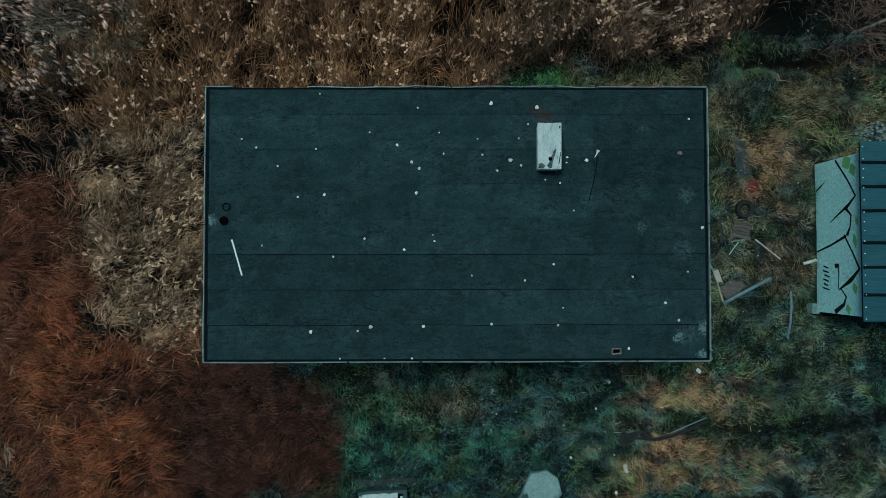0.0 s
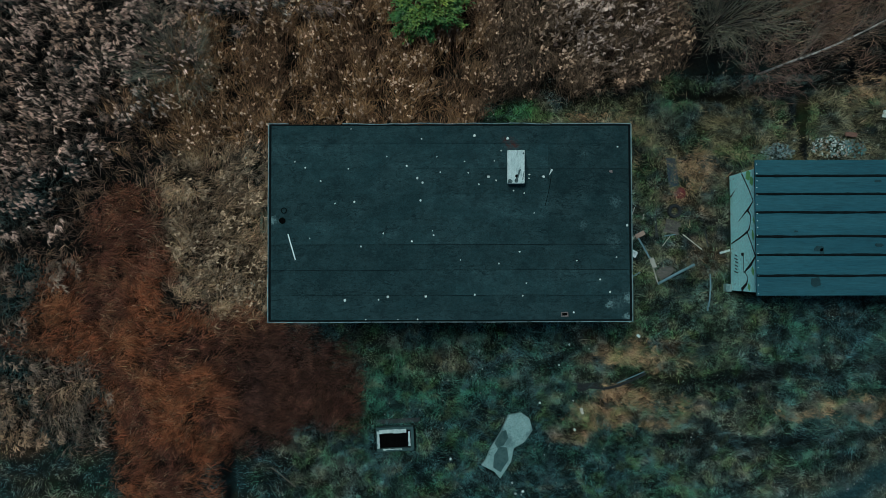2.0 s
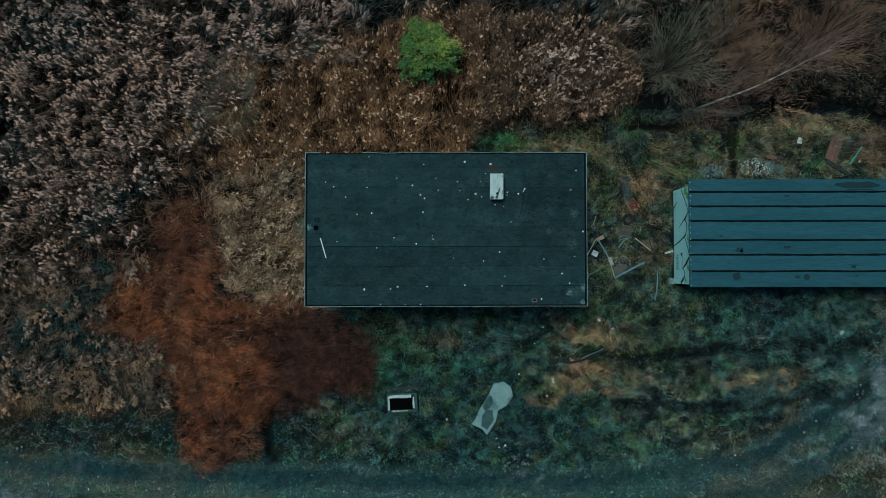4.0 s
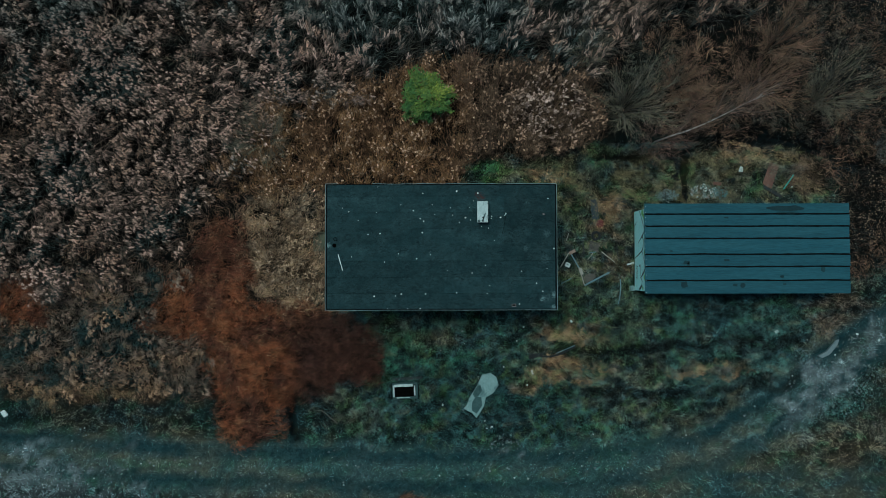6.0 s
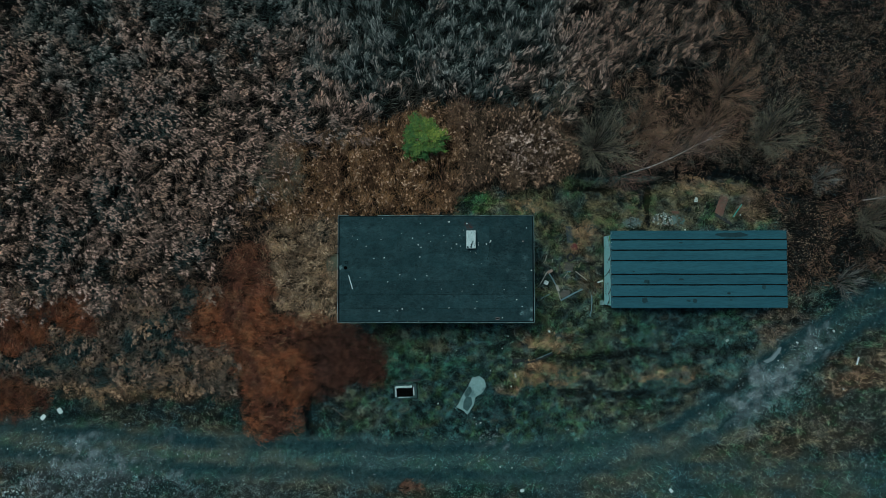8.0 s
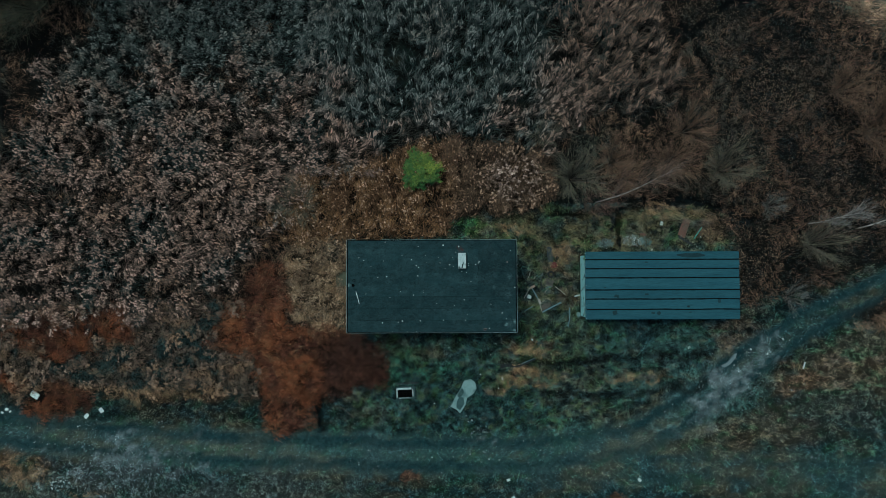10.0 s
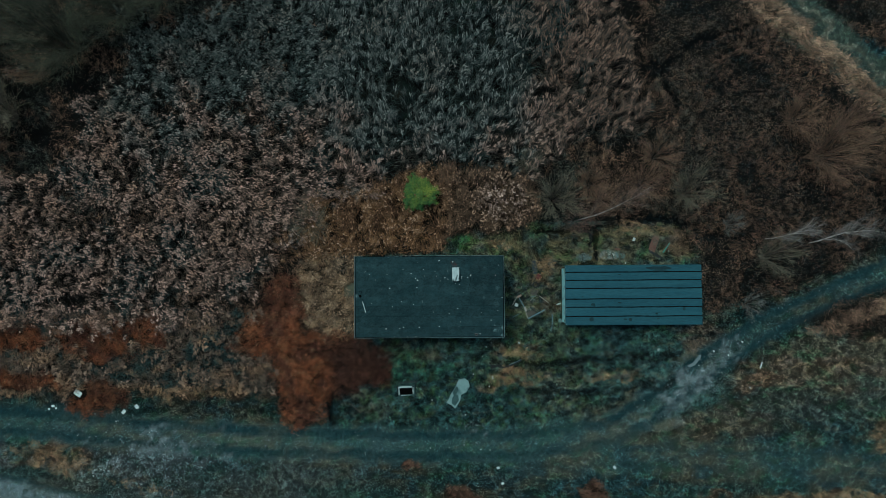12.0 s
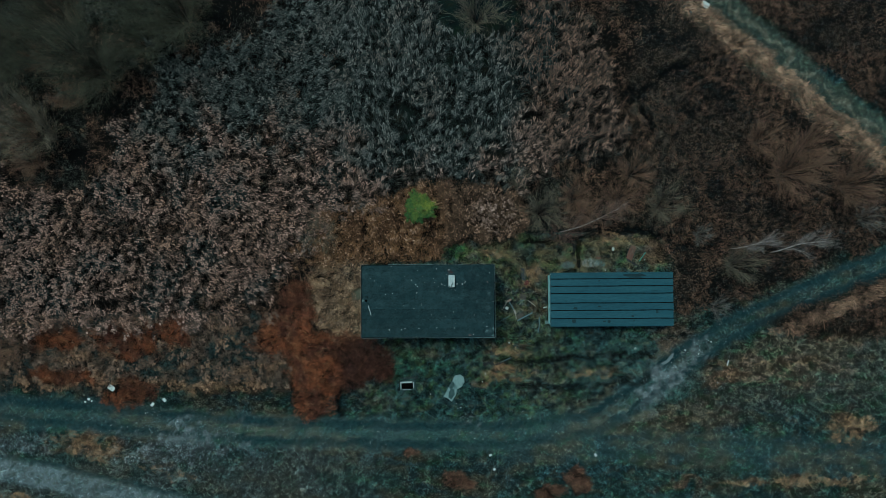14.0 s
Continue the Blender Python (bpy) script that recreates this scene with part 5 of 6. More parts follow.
def brown_colours(x, y):
    n = fbm(x / 1.3, y / 1.3, 81, 3)
    pink = ramp(oval(x, y, 6.8, 9.2, 3.6, 3.0), 0.0, 0.5)
    plume = blend(np.zeros(x.shape + (3,)) + (0.50, 0.305, 0.205), (0.33, 0.180, 0.105), ramp(n, 0.42, 0.65))
    plume = blend(plume, (0.35, 0.232, 0.185), pink)
    leaf = blend(np.zeros(x.shape + (3,)) + (0.200, 0.103, 0.050), (0.104, 0.053, 0.028), ramp(n, 0.42, 0.6))
    leaf = blend(leaf, (0.080, 0.052, 0.036), ramp(x, 0, 3) * 0.8)
    plume = blend(plume, (0.26, 0.150, 0.095), ramp(x, 0, 2) * (1 - pink) * 0.7)
    return plume, leaf


reeds("brown_reeds", 40.0, (-15, 11, 3, 14), lambda x, y: brown_gaps(x, y) * (1 - 0.6 * ramp(oval(x, y, 6.8, 9.2, 3.6, 3.0), 0.0, 0.3)), 1.6, 0.14, 0.15, brown_colours, "dry orange-brown reeds with pale seed heads behind the building", 103, 6, 4, 1.2, 4, 0.15, 0.45, 1.3, 0.48, (0.1, 1.2), 0.020, 2.4)
reeds("pink_reeds", 18.0, (2, 11.5, 5, 14), lambda x, y: ramp(oval(x, y, 6.8, 9.2, 3.8, 3.2), 0.0, 0.35), 1.7, 0.3, 0.20, brown_colours, "taller dry reeds with pale pinkish plumes", 104, 5, 5, -0.2, 4, 0.14, 0.9, 0.8, 0.36, (0.5, 1.3), 0.022, 1.6)


def dry_brush(name, per_m2, bounds, amount, tall, width, colours, label, seed, category="brush", lean=(0.2, 1.2), wind=None, shape=strands, stray=0.8, swirl=2.0, tuft_size=0.7):
    """Slips or blades that lie over in drifts; neighbours in a tuft share their direction and tone."""
    depth = 0.2 if shape is blades else 0.42
    x, y, r = scatter(*bounds, per_m2, seed)
    mask = (amount(x, y) > r.random(len(x)) * 0.95 + 0.03) & clear_of_buildings(x, y, 0.1)
    x, y = keep(mask, x, y)
    n = len(x)
    tuft = fbm(x / tuft_size, y / tuft_size, seed + 2, 2)
    az = fbm(x / 1.1, y / 1.1, seed + 4, 2) * 4 * math.pi + r.normal(0, stray, n)
    if wind is not None:
        az = wind + (fbm(x / 2.0, y / 2.0, seed + 4, 3) - 0.5) * 2 * swirl + r.normal(0, stray * 0.8, n)
    z0 = ground_height(x, y)
    length = tall * r.uniform(0.45, 1.25, n) * (0.45 + 1.1 * tuft)
    base = np.stack([x, y, z0 + r.uniform(0, 0.3, n) * length + 0.35 * tall * np.clip(tuft - 0.4, 0, 1)], 1)
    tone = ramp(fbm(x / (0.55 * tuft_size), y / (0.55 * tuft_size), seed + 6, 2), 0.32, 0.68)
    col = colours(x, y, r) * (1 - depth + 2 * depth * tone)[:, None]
    # tips a third lighter than the base, depth put into the colour
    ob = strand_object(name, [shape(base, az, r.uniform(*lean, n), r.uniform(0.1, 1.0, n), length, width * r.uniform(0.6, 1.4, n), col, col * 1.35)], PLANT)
    return tagged(ob, label, category, kind="stuff")


def straw_colours(x, y, r):
    n = fbm(x / 1.0, y / 1.0, 83, 3)
    col = blend(np.zeros(x.shape + (3,)) + (0.285, 0.172, 0.098), (0.120, 0.073, 0.044), ramp(n, 0.4, 0.62))
    col = blend(col, (0.160, 0.130, 0.105), ramp(fbm(x / 1.6, y / 1.6, 84, 2), 0.58, 0.7) * 0.4)
    return jitter(r, col, len(x), 0.35)


dry_brush("straw_clump", 420, (-14.5, -6.5, -5.5, 4.5), lambda x, y: straw_amount(x, y) * (0.34 + 0.66 * ramp(fbm(x / 0.75, y / 0.6, 99, 3), 0.38, 0.54)), 0.7, 0.015, straw_colours, "tangled pale straw-coloured grass beside the building", 105, "grass", (0.4, 1.35), 0.5, strands, 0.7, 3.2)


def straw_reed_colours(x, y):
    n = fbm(x / 1.0, y / 1.0, 85, 3)
    plume = blend(np.zeros(x.shape + (3,)) + (0.44, 0.285, 0.178), (0.28, 0.185, 0.122), ramp(n, 0.4, 0.62))
    return plume, plume * 0.5


reeds("straw_plumes", 34.0, (-14.5, -6.5, -5.5, 4.5), lambda x, y: straw_amount(x, y) * (0.3 + 0.7 * ramp(fbm(x / 0.75, y / 0.6, 99, 3), 0.36, 0.52)), 1.0, 0.75, 0.24, straw_reed_colours, "drooping cream-coloured grass plumes beside the building", 102, 4, 3, 0.4, 4, 0.16, 0.8, 0.5, 0.16, (0.9, 1.5), 0.020, 3.4)


def under_colours(x, y, r):
    plume, leaf = reed_colours(x, y)
    return jitter(r, leaf * 0.9, len(x), 0.35)


def brown_under(x, y, r):
    return jitter(r, brown_colours(x, y)[1], len(x), 0.35)


dry_brush("reed_litter", 24, (-52, 22, -5, 38), reed_amount, 1.3, 0.026, under_colours, "fallen brown and grey reed leaves", 107, "reeds", (0.3, 1.2), -0.45)
dry_brush("brown_grass", 190, (-15, 11, 3, 14), brown_gaps, 0.95, 0.016, brown_under, "dry brown grass below the seed heads", 109, "grass", (0.1, 0.8), 1.4, strands, 0.9, 3.0)


def west_amount(x, y):
    return rank_amount(x, y) * ramp(-x, 15, 17) * ramp(-y, 1, 2) * (1 - red_amount(x, y)) * ramp(y, -10.4, -9.2)


def west_colours(x, y):
    n = fbm(x / 2.5, y / 1.2, 87, 3)
    band = np.maximum(ramp(-np.abs(y + 9.3), -0.9, -0.2) * ramp(-x, 17, 20), 0.7 * ramp(n, 0.55, 0.68))
    plume = blend(np.zeros(x.shape + (3,)) + (0.235, 0.150, 0.108), (0.34, 0.195, 0.112), band)
    leaf = blend(np.zeros(x.shape + (3,)) + (0.098, 0.068, 0.050), (0.22, 0.130, 0.076), band)
    return plume, leaf


def west_weed_colours(x, y, r):
    col = west_colours(x, y)[1]
    col = blend(col, (0.026, 0.042, 0.040), ramp(fbm(x / 1.5, y / 1.0, 88, 3), 0.44, 0.56))
    return jitter(r, col, len(x), 0.45)


dry_brush("west_weeds", 230, (-52, -15, -11, -1), west_amount, 0.55, 0.022, west_weed_colours, "brown, straw-coloured and dark weeds beside the track", 106, "weeds", (0.3, 1.3), -0.2)

reeds("west_reeds", 20.0, (-52, -11, -11, -1), lambda x, y: west_amount(x, y) * (0.2 + 0.8 * ramp(fbm(x / 1.8, y / 1.2, 86, 3), 0.40, 0.52)), 0.95, 0.45, 0.36, west_colours, "short dry reeds and straw between the reed bed and the track", 110, 4, 4, -0.15, 7, 0.15, 0.8, 0.45, 0.09)


def bank_amount(x, y):
    wx, wy = warp(x, y, 1.4, 0.5, 45)
    f = line_distance(wx, wy, FAR_PATH)
    bank = ramp(f, -3.2, -0.6) * ramp(-f, -0.3, 0.0)
    verge = ramp(-np.abs(line_distance(wx, wy, ROAD) + 2.6), -0.9, -0.3) * ramp(x, 27, 31)
    return np.maximum(bank, verge * 0.8)


def bank_colours(x, y, r):
    col = blend(np.zeros(x.shape + (3,)) + (0.34, 0.205, 0.132), (0.17, 0.102, 0.066), ramp(fbm(x / 1.2, y / 1.2, 46, 3), 0.42, 0.6))
    return jitter(r, col, len(x), 0.4)


dry_brush("bank_grass", 150, (24, 56, -4, 40), bank_amount, 0.6, 0.024, bank_colours, "pale dry grass along the banks of the tracks", 108, "grass", (0.5, 1.4), -0.4)


def red_colours(x, y, r):
    n = fbm(x / 1.8, y / 1.8, 91, 3)
    n2 = fbm(x / 0.6, y / 0.6, 92, 2)
    col = blend(np.zeros(x.shape + (3,)) + (0.175, 0.055, 0.024), (0.082, 0.029, 0.018), ramp(n, 0.42, 0.66))
    col = blend(col, (0.235, 0.098, 0.044), ramp(n2, 0.52, 0.74) * 0.42)
    east = ramp(x, -11.8, -9.0) * ramp(-x, 3, 4) * ramp(-y, 3, 5)
    col = blend(col, (0.042, 0.019, 0.014), east * 0.88)
    col = blend(col, (0.090, 0.048, 0.032), ramp(-y, 15, 17) * 0.9)
    col = blend(col, (0.095, 0.033, 0.019), ramp(y, -3.5, -1.0) * 0.55)
    straw = r.random(len(x)) < 0.05 * (1 - east)
    col[straw] = (0.27, 0.175, 0.105)
    col = col * (1.0 - 0.15 * ramp(-x, 24, 26))[:, None]
    return jitter(r, col, len(x), 0.6)


def red_thin(x, y):
    return red_amount(x, y) * (1 - ramp(oval(x, y, -35.28, -9.62, 1.1, 1.0), 0, 0.3)) * (0.22 + 0.78 * ramp(fbm(x / 0.7, y / 0.45, 97, 4), 0.33, 0.55))


dry_brush("red_brush", 900, (-48, 18, -23, 3), red_thin, 0.66, 0.0105, red_colours, "rust-red dry brushwood and weeds", 111, "brush", (0.4, 1.3), 0.35, strands, 0.6, 1.3, 0.45)


STRAW_PATCHES = ((-37.6, -16.1, 5.6, 1.7, -12), (-29.5, -18.9, 4.0, 0.6, -14), (45.6, -14.8, 2.6, 1.9, 0), (40, -20.0, 10, 0.5, 2), (-24.5, -9.5, 5.0, 0.9, 3), (8.3, -8.2, 3.4, 1.1, 0), (8.6, -5.7, 2.6, 0.6, 0), (11.2, 2.6, 1.5, 1.6, 0), (17.5, -8.3, 4.0, 0.5, 0), (46, -14, 3.5, 1.6, 0), (-47, -21.6, 5, 1.0, -10), (20.5, 6.4, 2.6, 0.5, 0), (7.0, 5.2, 1.6, 0.7, 0))


def patch_amount(x, y):
    wx, wy = warp(x, y, 1.2, 0.9, 47)
    a = np.maximum.reduce([ramp(oval(wx, wy, cx, cy, rx, ry, turn), 0.0, 0.5) for cx, cy, rx, ry, turn in STRAW_PATCHES])
    return a * ramp(fbm(x / 0.6, y / 0.6, 48, 3), 0.30, 0.48) * (1 - tracks(x, y)[1])


def patch_colours(x, y, r):
    col = blend(np.zeros(x.shape + (3,)) + (0.38, 0.225, 0.118), (0.20, 0.122, 0.066), ramp(fbm(x / 0.9, y / 0.9, 49, 3), 0.44, 0.6))
    return jitter(r, col, len(x), 0.4)


dry_brush("straw_patches", 480, (-52, 52, -23, 8), patch_amount, 0.26, 0.0095, patch_colours, "orange straw-coloured tufts in the green grass", 112, "grass", (0.6, 1.4), -0.3)


SEED_ZONES = ((24.2, 26.6, 3.4, 5.0), (32.2, 17.7, 6.0, 2.6), (35.0, 9.8, 3.0, 1.8), (48.0, 30.3, 6.0, 4.0), (29.0, 30.5, 4.5, 3.0), (27.5, 12.5, 2.5, 2.0), (28.7, 2.8, 2.4, 3.6))


def seed_zone(x, y):
    wx, wy = warp(x, y, 2.0, 1.4, 63)
    return np.maximum.reduce([ramp(oval(wx, wy, *z), 0.0, 0.4) for z in SEED_ZONES])


def rank_colours(x, y, r):
    n = fbm(x / 3, y / 3, 93, 3)
    n2 = fbm(x / 0.9, y / 0.9, 94, 3)
    col = blend(np.zeros(x.shape + (3,)) + (0.108, 0.062, 0.041), (0.054, 0.053, 0.042), ramp(n, 0.42, 0.6))
    col = blend(col, (0.185, 0.105, 0.066), ramp(n2, 0.50, 0.66) * 0.85)
    col = blend(col, (0.105, 0.056, 0.036), ramp(x, 20, 34) * ramp(n, 0.3, 0.55) * 0.7)
    return jitter(r, col, len(x), 0.5)


dry_brush("rank_weeds", 74, (-52, 58, -12, 42), lambda x, y: rank_amount(x, y) * (1 - reed_amount(x, y)) * (1 - brown_amount(x, y)) * (1 - red_amount(x, y)) * (1 - straw_amount(x, y)) * (1 - 0.7 * seed_zone(x, y)) * (1 - wet_lines(x, y)) * (0.12 + 0.88 * ramp(fbm(x / 3.2, y / 3.2, 100, 3), 0.36, 0.52)), 0.6, 0.022, rank_colours, "rank brown weeds and dead grass", 113, "weeds", (0.3, 1.3), None, strands, 0.6)


def grass_colours(x, y, r):
    """Turf colour with tufts of fresh green, blue-grey and straw among it."""
    col = turf_colour(x, y) * 2.4 + 0.005
    yard = ramp(oval(x, y, 4, -6, 18, 14), 0.0, 0.4)
    a, b, c = fbm(x / 0.8, y / 0.8, 141, 3), fbm(x / 1.1, y / 0.9, 143, 3), fbm(x / 0.6, y / 0.6, 145, 3)
    col = blend(col, (0.062, 0.105, 0.112), ramp(b, 0.54, 0.66) * (0.25 + 0.3 * yard))
    col = blend(col, (0.052, 0.120, 0.052), ramp(a, 0.57, 0.70) * 0.4 * yard)
    col = blend(col, (0.125, 0.140, 0.045), ramp(c, 0.61, 0.73) * 0.4 * yard)
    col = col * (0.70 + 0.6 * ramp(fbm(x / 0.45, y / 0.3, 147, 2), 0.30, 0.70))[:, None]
    return jitter(r, col, len(x), 0.45)


def grass_amount(x, y):
    bare, rut, d, g = tracks(x, y)
    a = 1 - 0.92 * bare * (0.3 + 0.7 * rut)
    a = a * (1 - np.maximum.reduce([reed_amount(x, y), red_amount(x, y) * 0.9, brown_amount(x, y) * 0.8, rank_amount(x, y) * (0.6 + 0.38 * ramp(-x, 10, 14))]))
    wet = np.maximum.reduce([ramp(-np.abs(line_distance(x, y, DITCH)) * (1.8 - 0.8 * ramp(x, 17, 20)), -0.4, -0.15), ramp(-np.abs(line_distance(x, y, TRENCH)), -0.3, -0.2), ramp(-np.abs(line_distance(x, y, GULLY)), -0.3, -0.2)])
    slab_mask = ramp(outline_distance(x, y, [(2.73, -8.47), (3.68, -8.5), (3.8, -9.2), (2.9, -10.2), (2.33, -11.37), (1.46, -10.74)]), -0.1, 0.1)
    ruts = np.maximum.reduce([ramp(-np.abs(line_distance(x, y, line)), -0.45, -0.2) for line in (RUT_A, RUT_B)]) * ramp(fbm(x / 1.2, y / 0.8, 155, 3), 0.34, 0.5)
    pale = np.maximum(ramp(oval(x, y, -26.8, -16.3, 6.5, 2.4), 0.0, 0.5), ramp(oval(x, y, 4.2, -13.1, 1.2, 0.7), 0.0, 0.5)) * ramp(fbm(x / 1.6, y / 1.0, 157, 3), 0.36, 0.52)
    a = a * (1 - 0.75 * ruts) * (1 - 0.8 * pale)
    return a * (1 - wet) * (1 - wet_lines(x, y)) * (1 - slab_mask) * (0.35 + 0.65 * ramp(fbm(x / 0.5, y / 0.5, 96, 2), 0.3, 0.55))


def yard_share(x, y):
    """1 in the yard, 0 in the meadow and the field, with a ragged edge."""
    n = (fbm(x / 2.5, y / 2.5, 159, 3) - 0.5) * 5
    return ramp(x + n, -9.5, -7) * ramp(-x + n, -28.5, -25) * ramp(y + n * 0.5, -13.8, -12.0)


def tussock_amount(x, y):
    strip = ramp(y, 2.4, 3.2)
    return grass_amount(x, y) * (0.25 + 0.75 * strip) * ramp(fbm(x / 1.0, y / 0.8, 151, 3), 0.36, 0.56) * (1 - tracks(x, y)[0])


def tussock_colours(x, y, r):
    col = turf_colour(x, y) * 2.1 + 0.006
    col = blend(col, (0.20, 0.140, 0.072), ramp(fbm(x / 1.2, y / 0.9, 153, 3), 0.46, 0.64) * (0.25 + 0.45 * ramp(y, 1.5, 3.0)))
    return jitter(r, col, len(x), 0.35)


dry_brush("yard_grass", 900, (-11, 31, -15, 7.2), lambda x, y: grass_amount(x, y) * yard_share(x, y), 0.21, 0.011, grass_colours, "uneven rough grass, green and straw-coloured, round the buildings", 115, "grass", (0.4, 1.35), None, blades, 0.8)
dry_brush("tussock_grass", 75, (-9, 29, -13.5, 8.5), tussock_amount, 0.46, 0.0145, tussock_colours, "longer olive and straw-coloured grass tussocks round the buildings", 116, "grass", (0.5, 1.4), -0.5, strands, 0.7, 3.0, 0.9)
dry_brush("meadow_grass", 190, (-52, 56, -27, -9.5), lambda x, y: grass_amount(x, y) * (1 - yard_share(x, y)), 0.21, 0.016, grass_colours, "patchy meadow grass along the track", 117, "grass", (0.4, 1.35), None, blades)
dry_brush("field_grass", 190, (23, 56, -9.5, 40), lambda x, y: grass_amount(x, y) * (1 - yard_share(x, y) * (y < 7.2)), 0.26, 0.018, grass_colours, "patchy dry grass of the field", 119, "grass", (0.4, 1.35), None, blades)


def seed_heads(name, per_m2, bounds, amount, size, colour, label, seed):
    x, y, r = scatter(*bounds, per_m2, seed)
    mask = (amount(x, y) > r.random(len(x))) & (fbm(x / 0.9, y / 0.9, seed, 2) > 0.40) & clear_of_buildings(x, y, 0.1)
    x, y = keep(mask, x, y)
    n = len(x)
    foot = np.stack([x, y, ground_height(x, y)], 1)
    az, tall = r.uniform(0, 2 * math.pi, n), r.uniform(0.5, 1.1, n)
    tilt = np.abs(r.normal(0, 0.2, n))
    groups = [strands(foot, az, tilt, np.zeros(n), tall, np.full(n, 0.014), jitter(r, (0.05, 0.035, 0.025), n))]
    top = foot + np.stack([tall * np.sin(tilt) * np.cos(az), tall * np.sin(tilt) * np.sin(az), tall * np.cos(tilt) * 0.97], 1)
    for k in range(5):
        a = az + k * 1.26 + r.normal(0, 0.3, n)
        s = size * r.uniform(0.5, 1.2, n)
        groups.append(strands(top, a, r.uniform(0.9, 1.5, n), r.uniform(0, 0.4, n), s, s * 0.6, jitter(r, colour, n, 0.25)))
    return tagged(strand_object(name, groups, PLANT), label, "weeds", kind="stuff")


seed_heads("seed_head_weeds", 20.0, (12, 56, -2, 40), lambda x, y: rank_amount(x, y) * (1 - reed_amount(x, y)) * ramp(y - 0.4 * x, -14.2, -13.2) * (0.12 + 0.88 * seed_zone(x, y)), 0.058, (0.29, 0.195, 0.130), "dark dead weeds dotted with pale seed heads", 121)
seed_heads("pale_umbels", 5.0, (-9, 29, -14, 7), lambda x, y: grass_amount(x, y) * 0.4, 0.045, (0.26, 0.27, 0.23), "tiny pale dead flower heads in the grass", 123)


def gravel(name, n, bounds, amount, label, seed):
    r = np.random.default_rng(seed)
    x, y = r.uniform(bounds[0], bounds[1], n), r.uniform(bounds[2], bounds[3], n)
    x, y = keep(amount(x, y) > r.random(n), x, y)
    k = len(x)
    size = 0.022 + 0.085 * r.random(k) ** 4
    z = ground_height(x, y)
    corner = np.array([[1, 0, 0], [-0.3, 0.9, 0.1], [-0.8, -0.6, 0], [0.3, -0.9, -0.1], [0.1, 0.1, 0.6]])
    c, q = np.cos(r.uniform(0, 6.28, k)), r.uniform(0, 6.28, k)
    turned = np.stack([corner[None, :, 0] * np.cos(q)[:, None] - corner[None, :, 1] * np.sin(q)[:, None], corner[None, :, 0] * np.sin(q)[:, None] + corner[None, :, 1] * np.cos(q)[:, None], np.repeat(corner[None, :, 2], k, 0)], -1)
    verts = turned * size[:, None, None] + np.stack([x, y, z + 0.005], 1)[:, None]
    faces = np.array([[0, 1, 4], [1, 2, 4], [2, 3, 4], [3, 0, 4]])[None] + 5 * np.arange(k)[:, None, None]
    tint = np.repeat(jitter(r, (0.105, 0.12, 0.12), k, 0.5), 5, 0)
    return tagged(mesh_object(name, verts.reshape(-1, 3), faces.reshape(-1, 3), PLANT, tint), label, "gravel", kind="stuff")


def stony_amount(x, y):
    bare, rut, d, g = tracks(x, y)
    pale = np.maximum.reduce([ramp(oval(x, y, cx, cy, rx, ry), -0.2, 0.4) for cx, cy, rx, ry in ((-26.8, -16.3, 6.5, 2.4), (-46, -16, 6, 1.4), (26.5, -8, 3.5, 3.0), (4.2, -13.2, 1.4, 0.7))])
    return np.maximum.reduce([0.16 * bare * (1 - 0.6 * rut), 0.9 * pale, ramp(-np.abs(g + 0.2), -1.6, -0.9)]) * ramp(fbm(x / 0.9, y / 0.9, 98, 3), 0.35, 0.6)


gravel("track_gravel", 300000, (-52, 52, -27, 6), stony_amount, "loose pale gravel scattered along the tracks", 131)

# ---------------------------------------------------------------- shrubs and trees
def bare_shrub(name, radius, high, stems, twigs, tint, label, seed, bark=None):
    """Stems fan out from the foot; branches leave them, and fine twigs leave the branches."""
    thing = empty(name, pose(0, 0, 0), label, "shrub")
    r = np.random.default_rng(seed)
    at, way = [], []
    for k in range(stems):
        a = 2 * math.pi * (k + r.uniform(-0.8, 0.8)) / stems
        out, top = radius * r.uniform(0.25, 0.8), high * r.uniform(0.6, 0.95)
        pts = []
        for q in range(6):
            f = q / 5
            bend = a + 0.25 * math.sin(3 * f + k)
            pts.append(np.array([(0.1 + out * f) * math.cos(bend), (0.1 + out * f) * math.sin(bend), -0.1 + top * f**0.85]) + r.normal(0, 0.05, 3) * f)
        part("stem", tube(pts, list(np.linspace(0.026, 0.007, 6)), 5), bark or BARK, thing)
        for q in range(1, 6):
            at += [pts[q] * u + pts[q - 1] * (1 - u) for u in (0.3, 0.7, 1.0)]
            way += [a] * 3
    at, way = np.array(at), np.array(way)
    n = twigs // 7
    pick = r.integers(0, len(at), n)
    az = way[pick] + r.normal(0, 0.45, n)
    length = radius * r.uniform(0.3, 0.75, n)
    col = jitter(r, tint, n, 0.35)
    tilt, droop = r.uniform(0.15, 0.9, n), r.uniform(-0.2, 0.4, n)
    branch = strands(at[pick], az, tilt, droop, length, r.uniform(0.016, 0.026, n), col * 1.25)
    knots = branch[0].reshape(-1, 4, 3)
    groups = [branch]
    for k in range(5):
        u = r.uniform(0.3, 1.0, (n, 1))
        start = knots[:, 0] * (1 - u) + knots[:, 3] * u
        groups.append(strands(start, az + r.normal(0, 0.5, n), r.uniform(0.2, 1.2, n), r.uniform(-0.3, 0.6, n), length * r.uniform(0.2, 0.6, n), r.uniform(0.009, 0.016, n), col * r.uniform(0.8, 1.6, (n, 1))))
    tagged(strand_object("crown", groups, PLANT, thing), "fine bare twigs")
    return thing


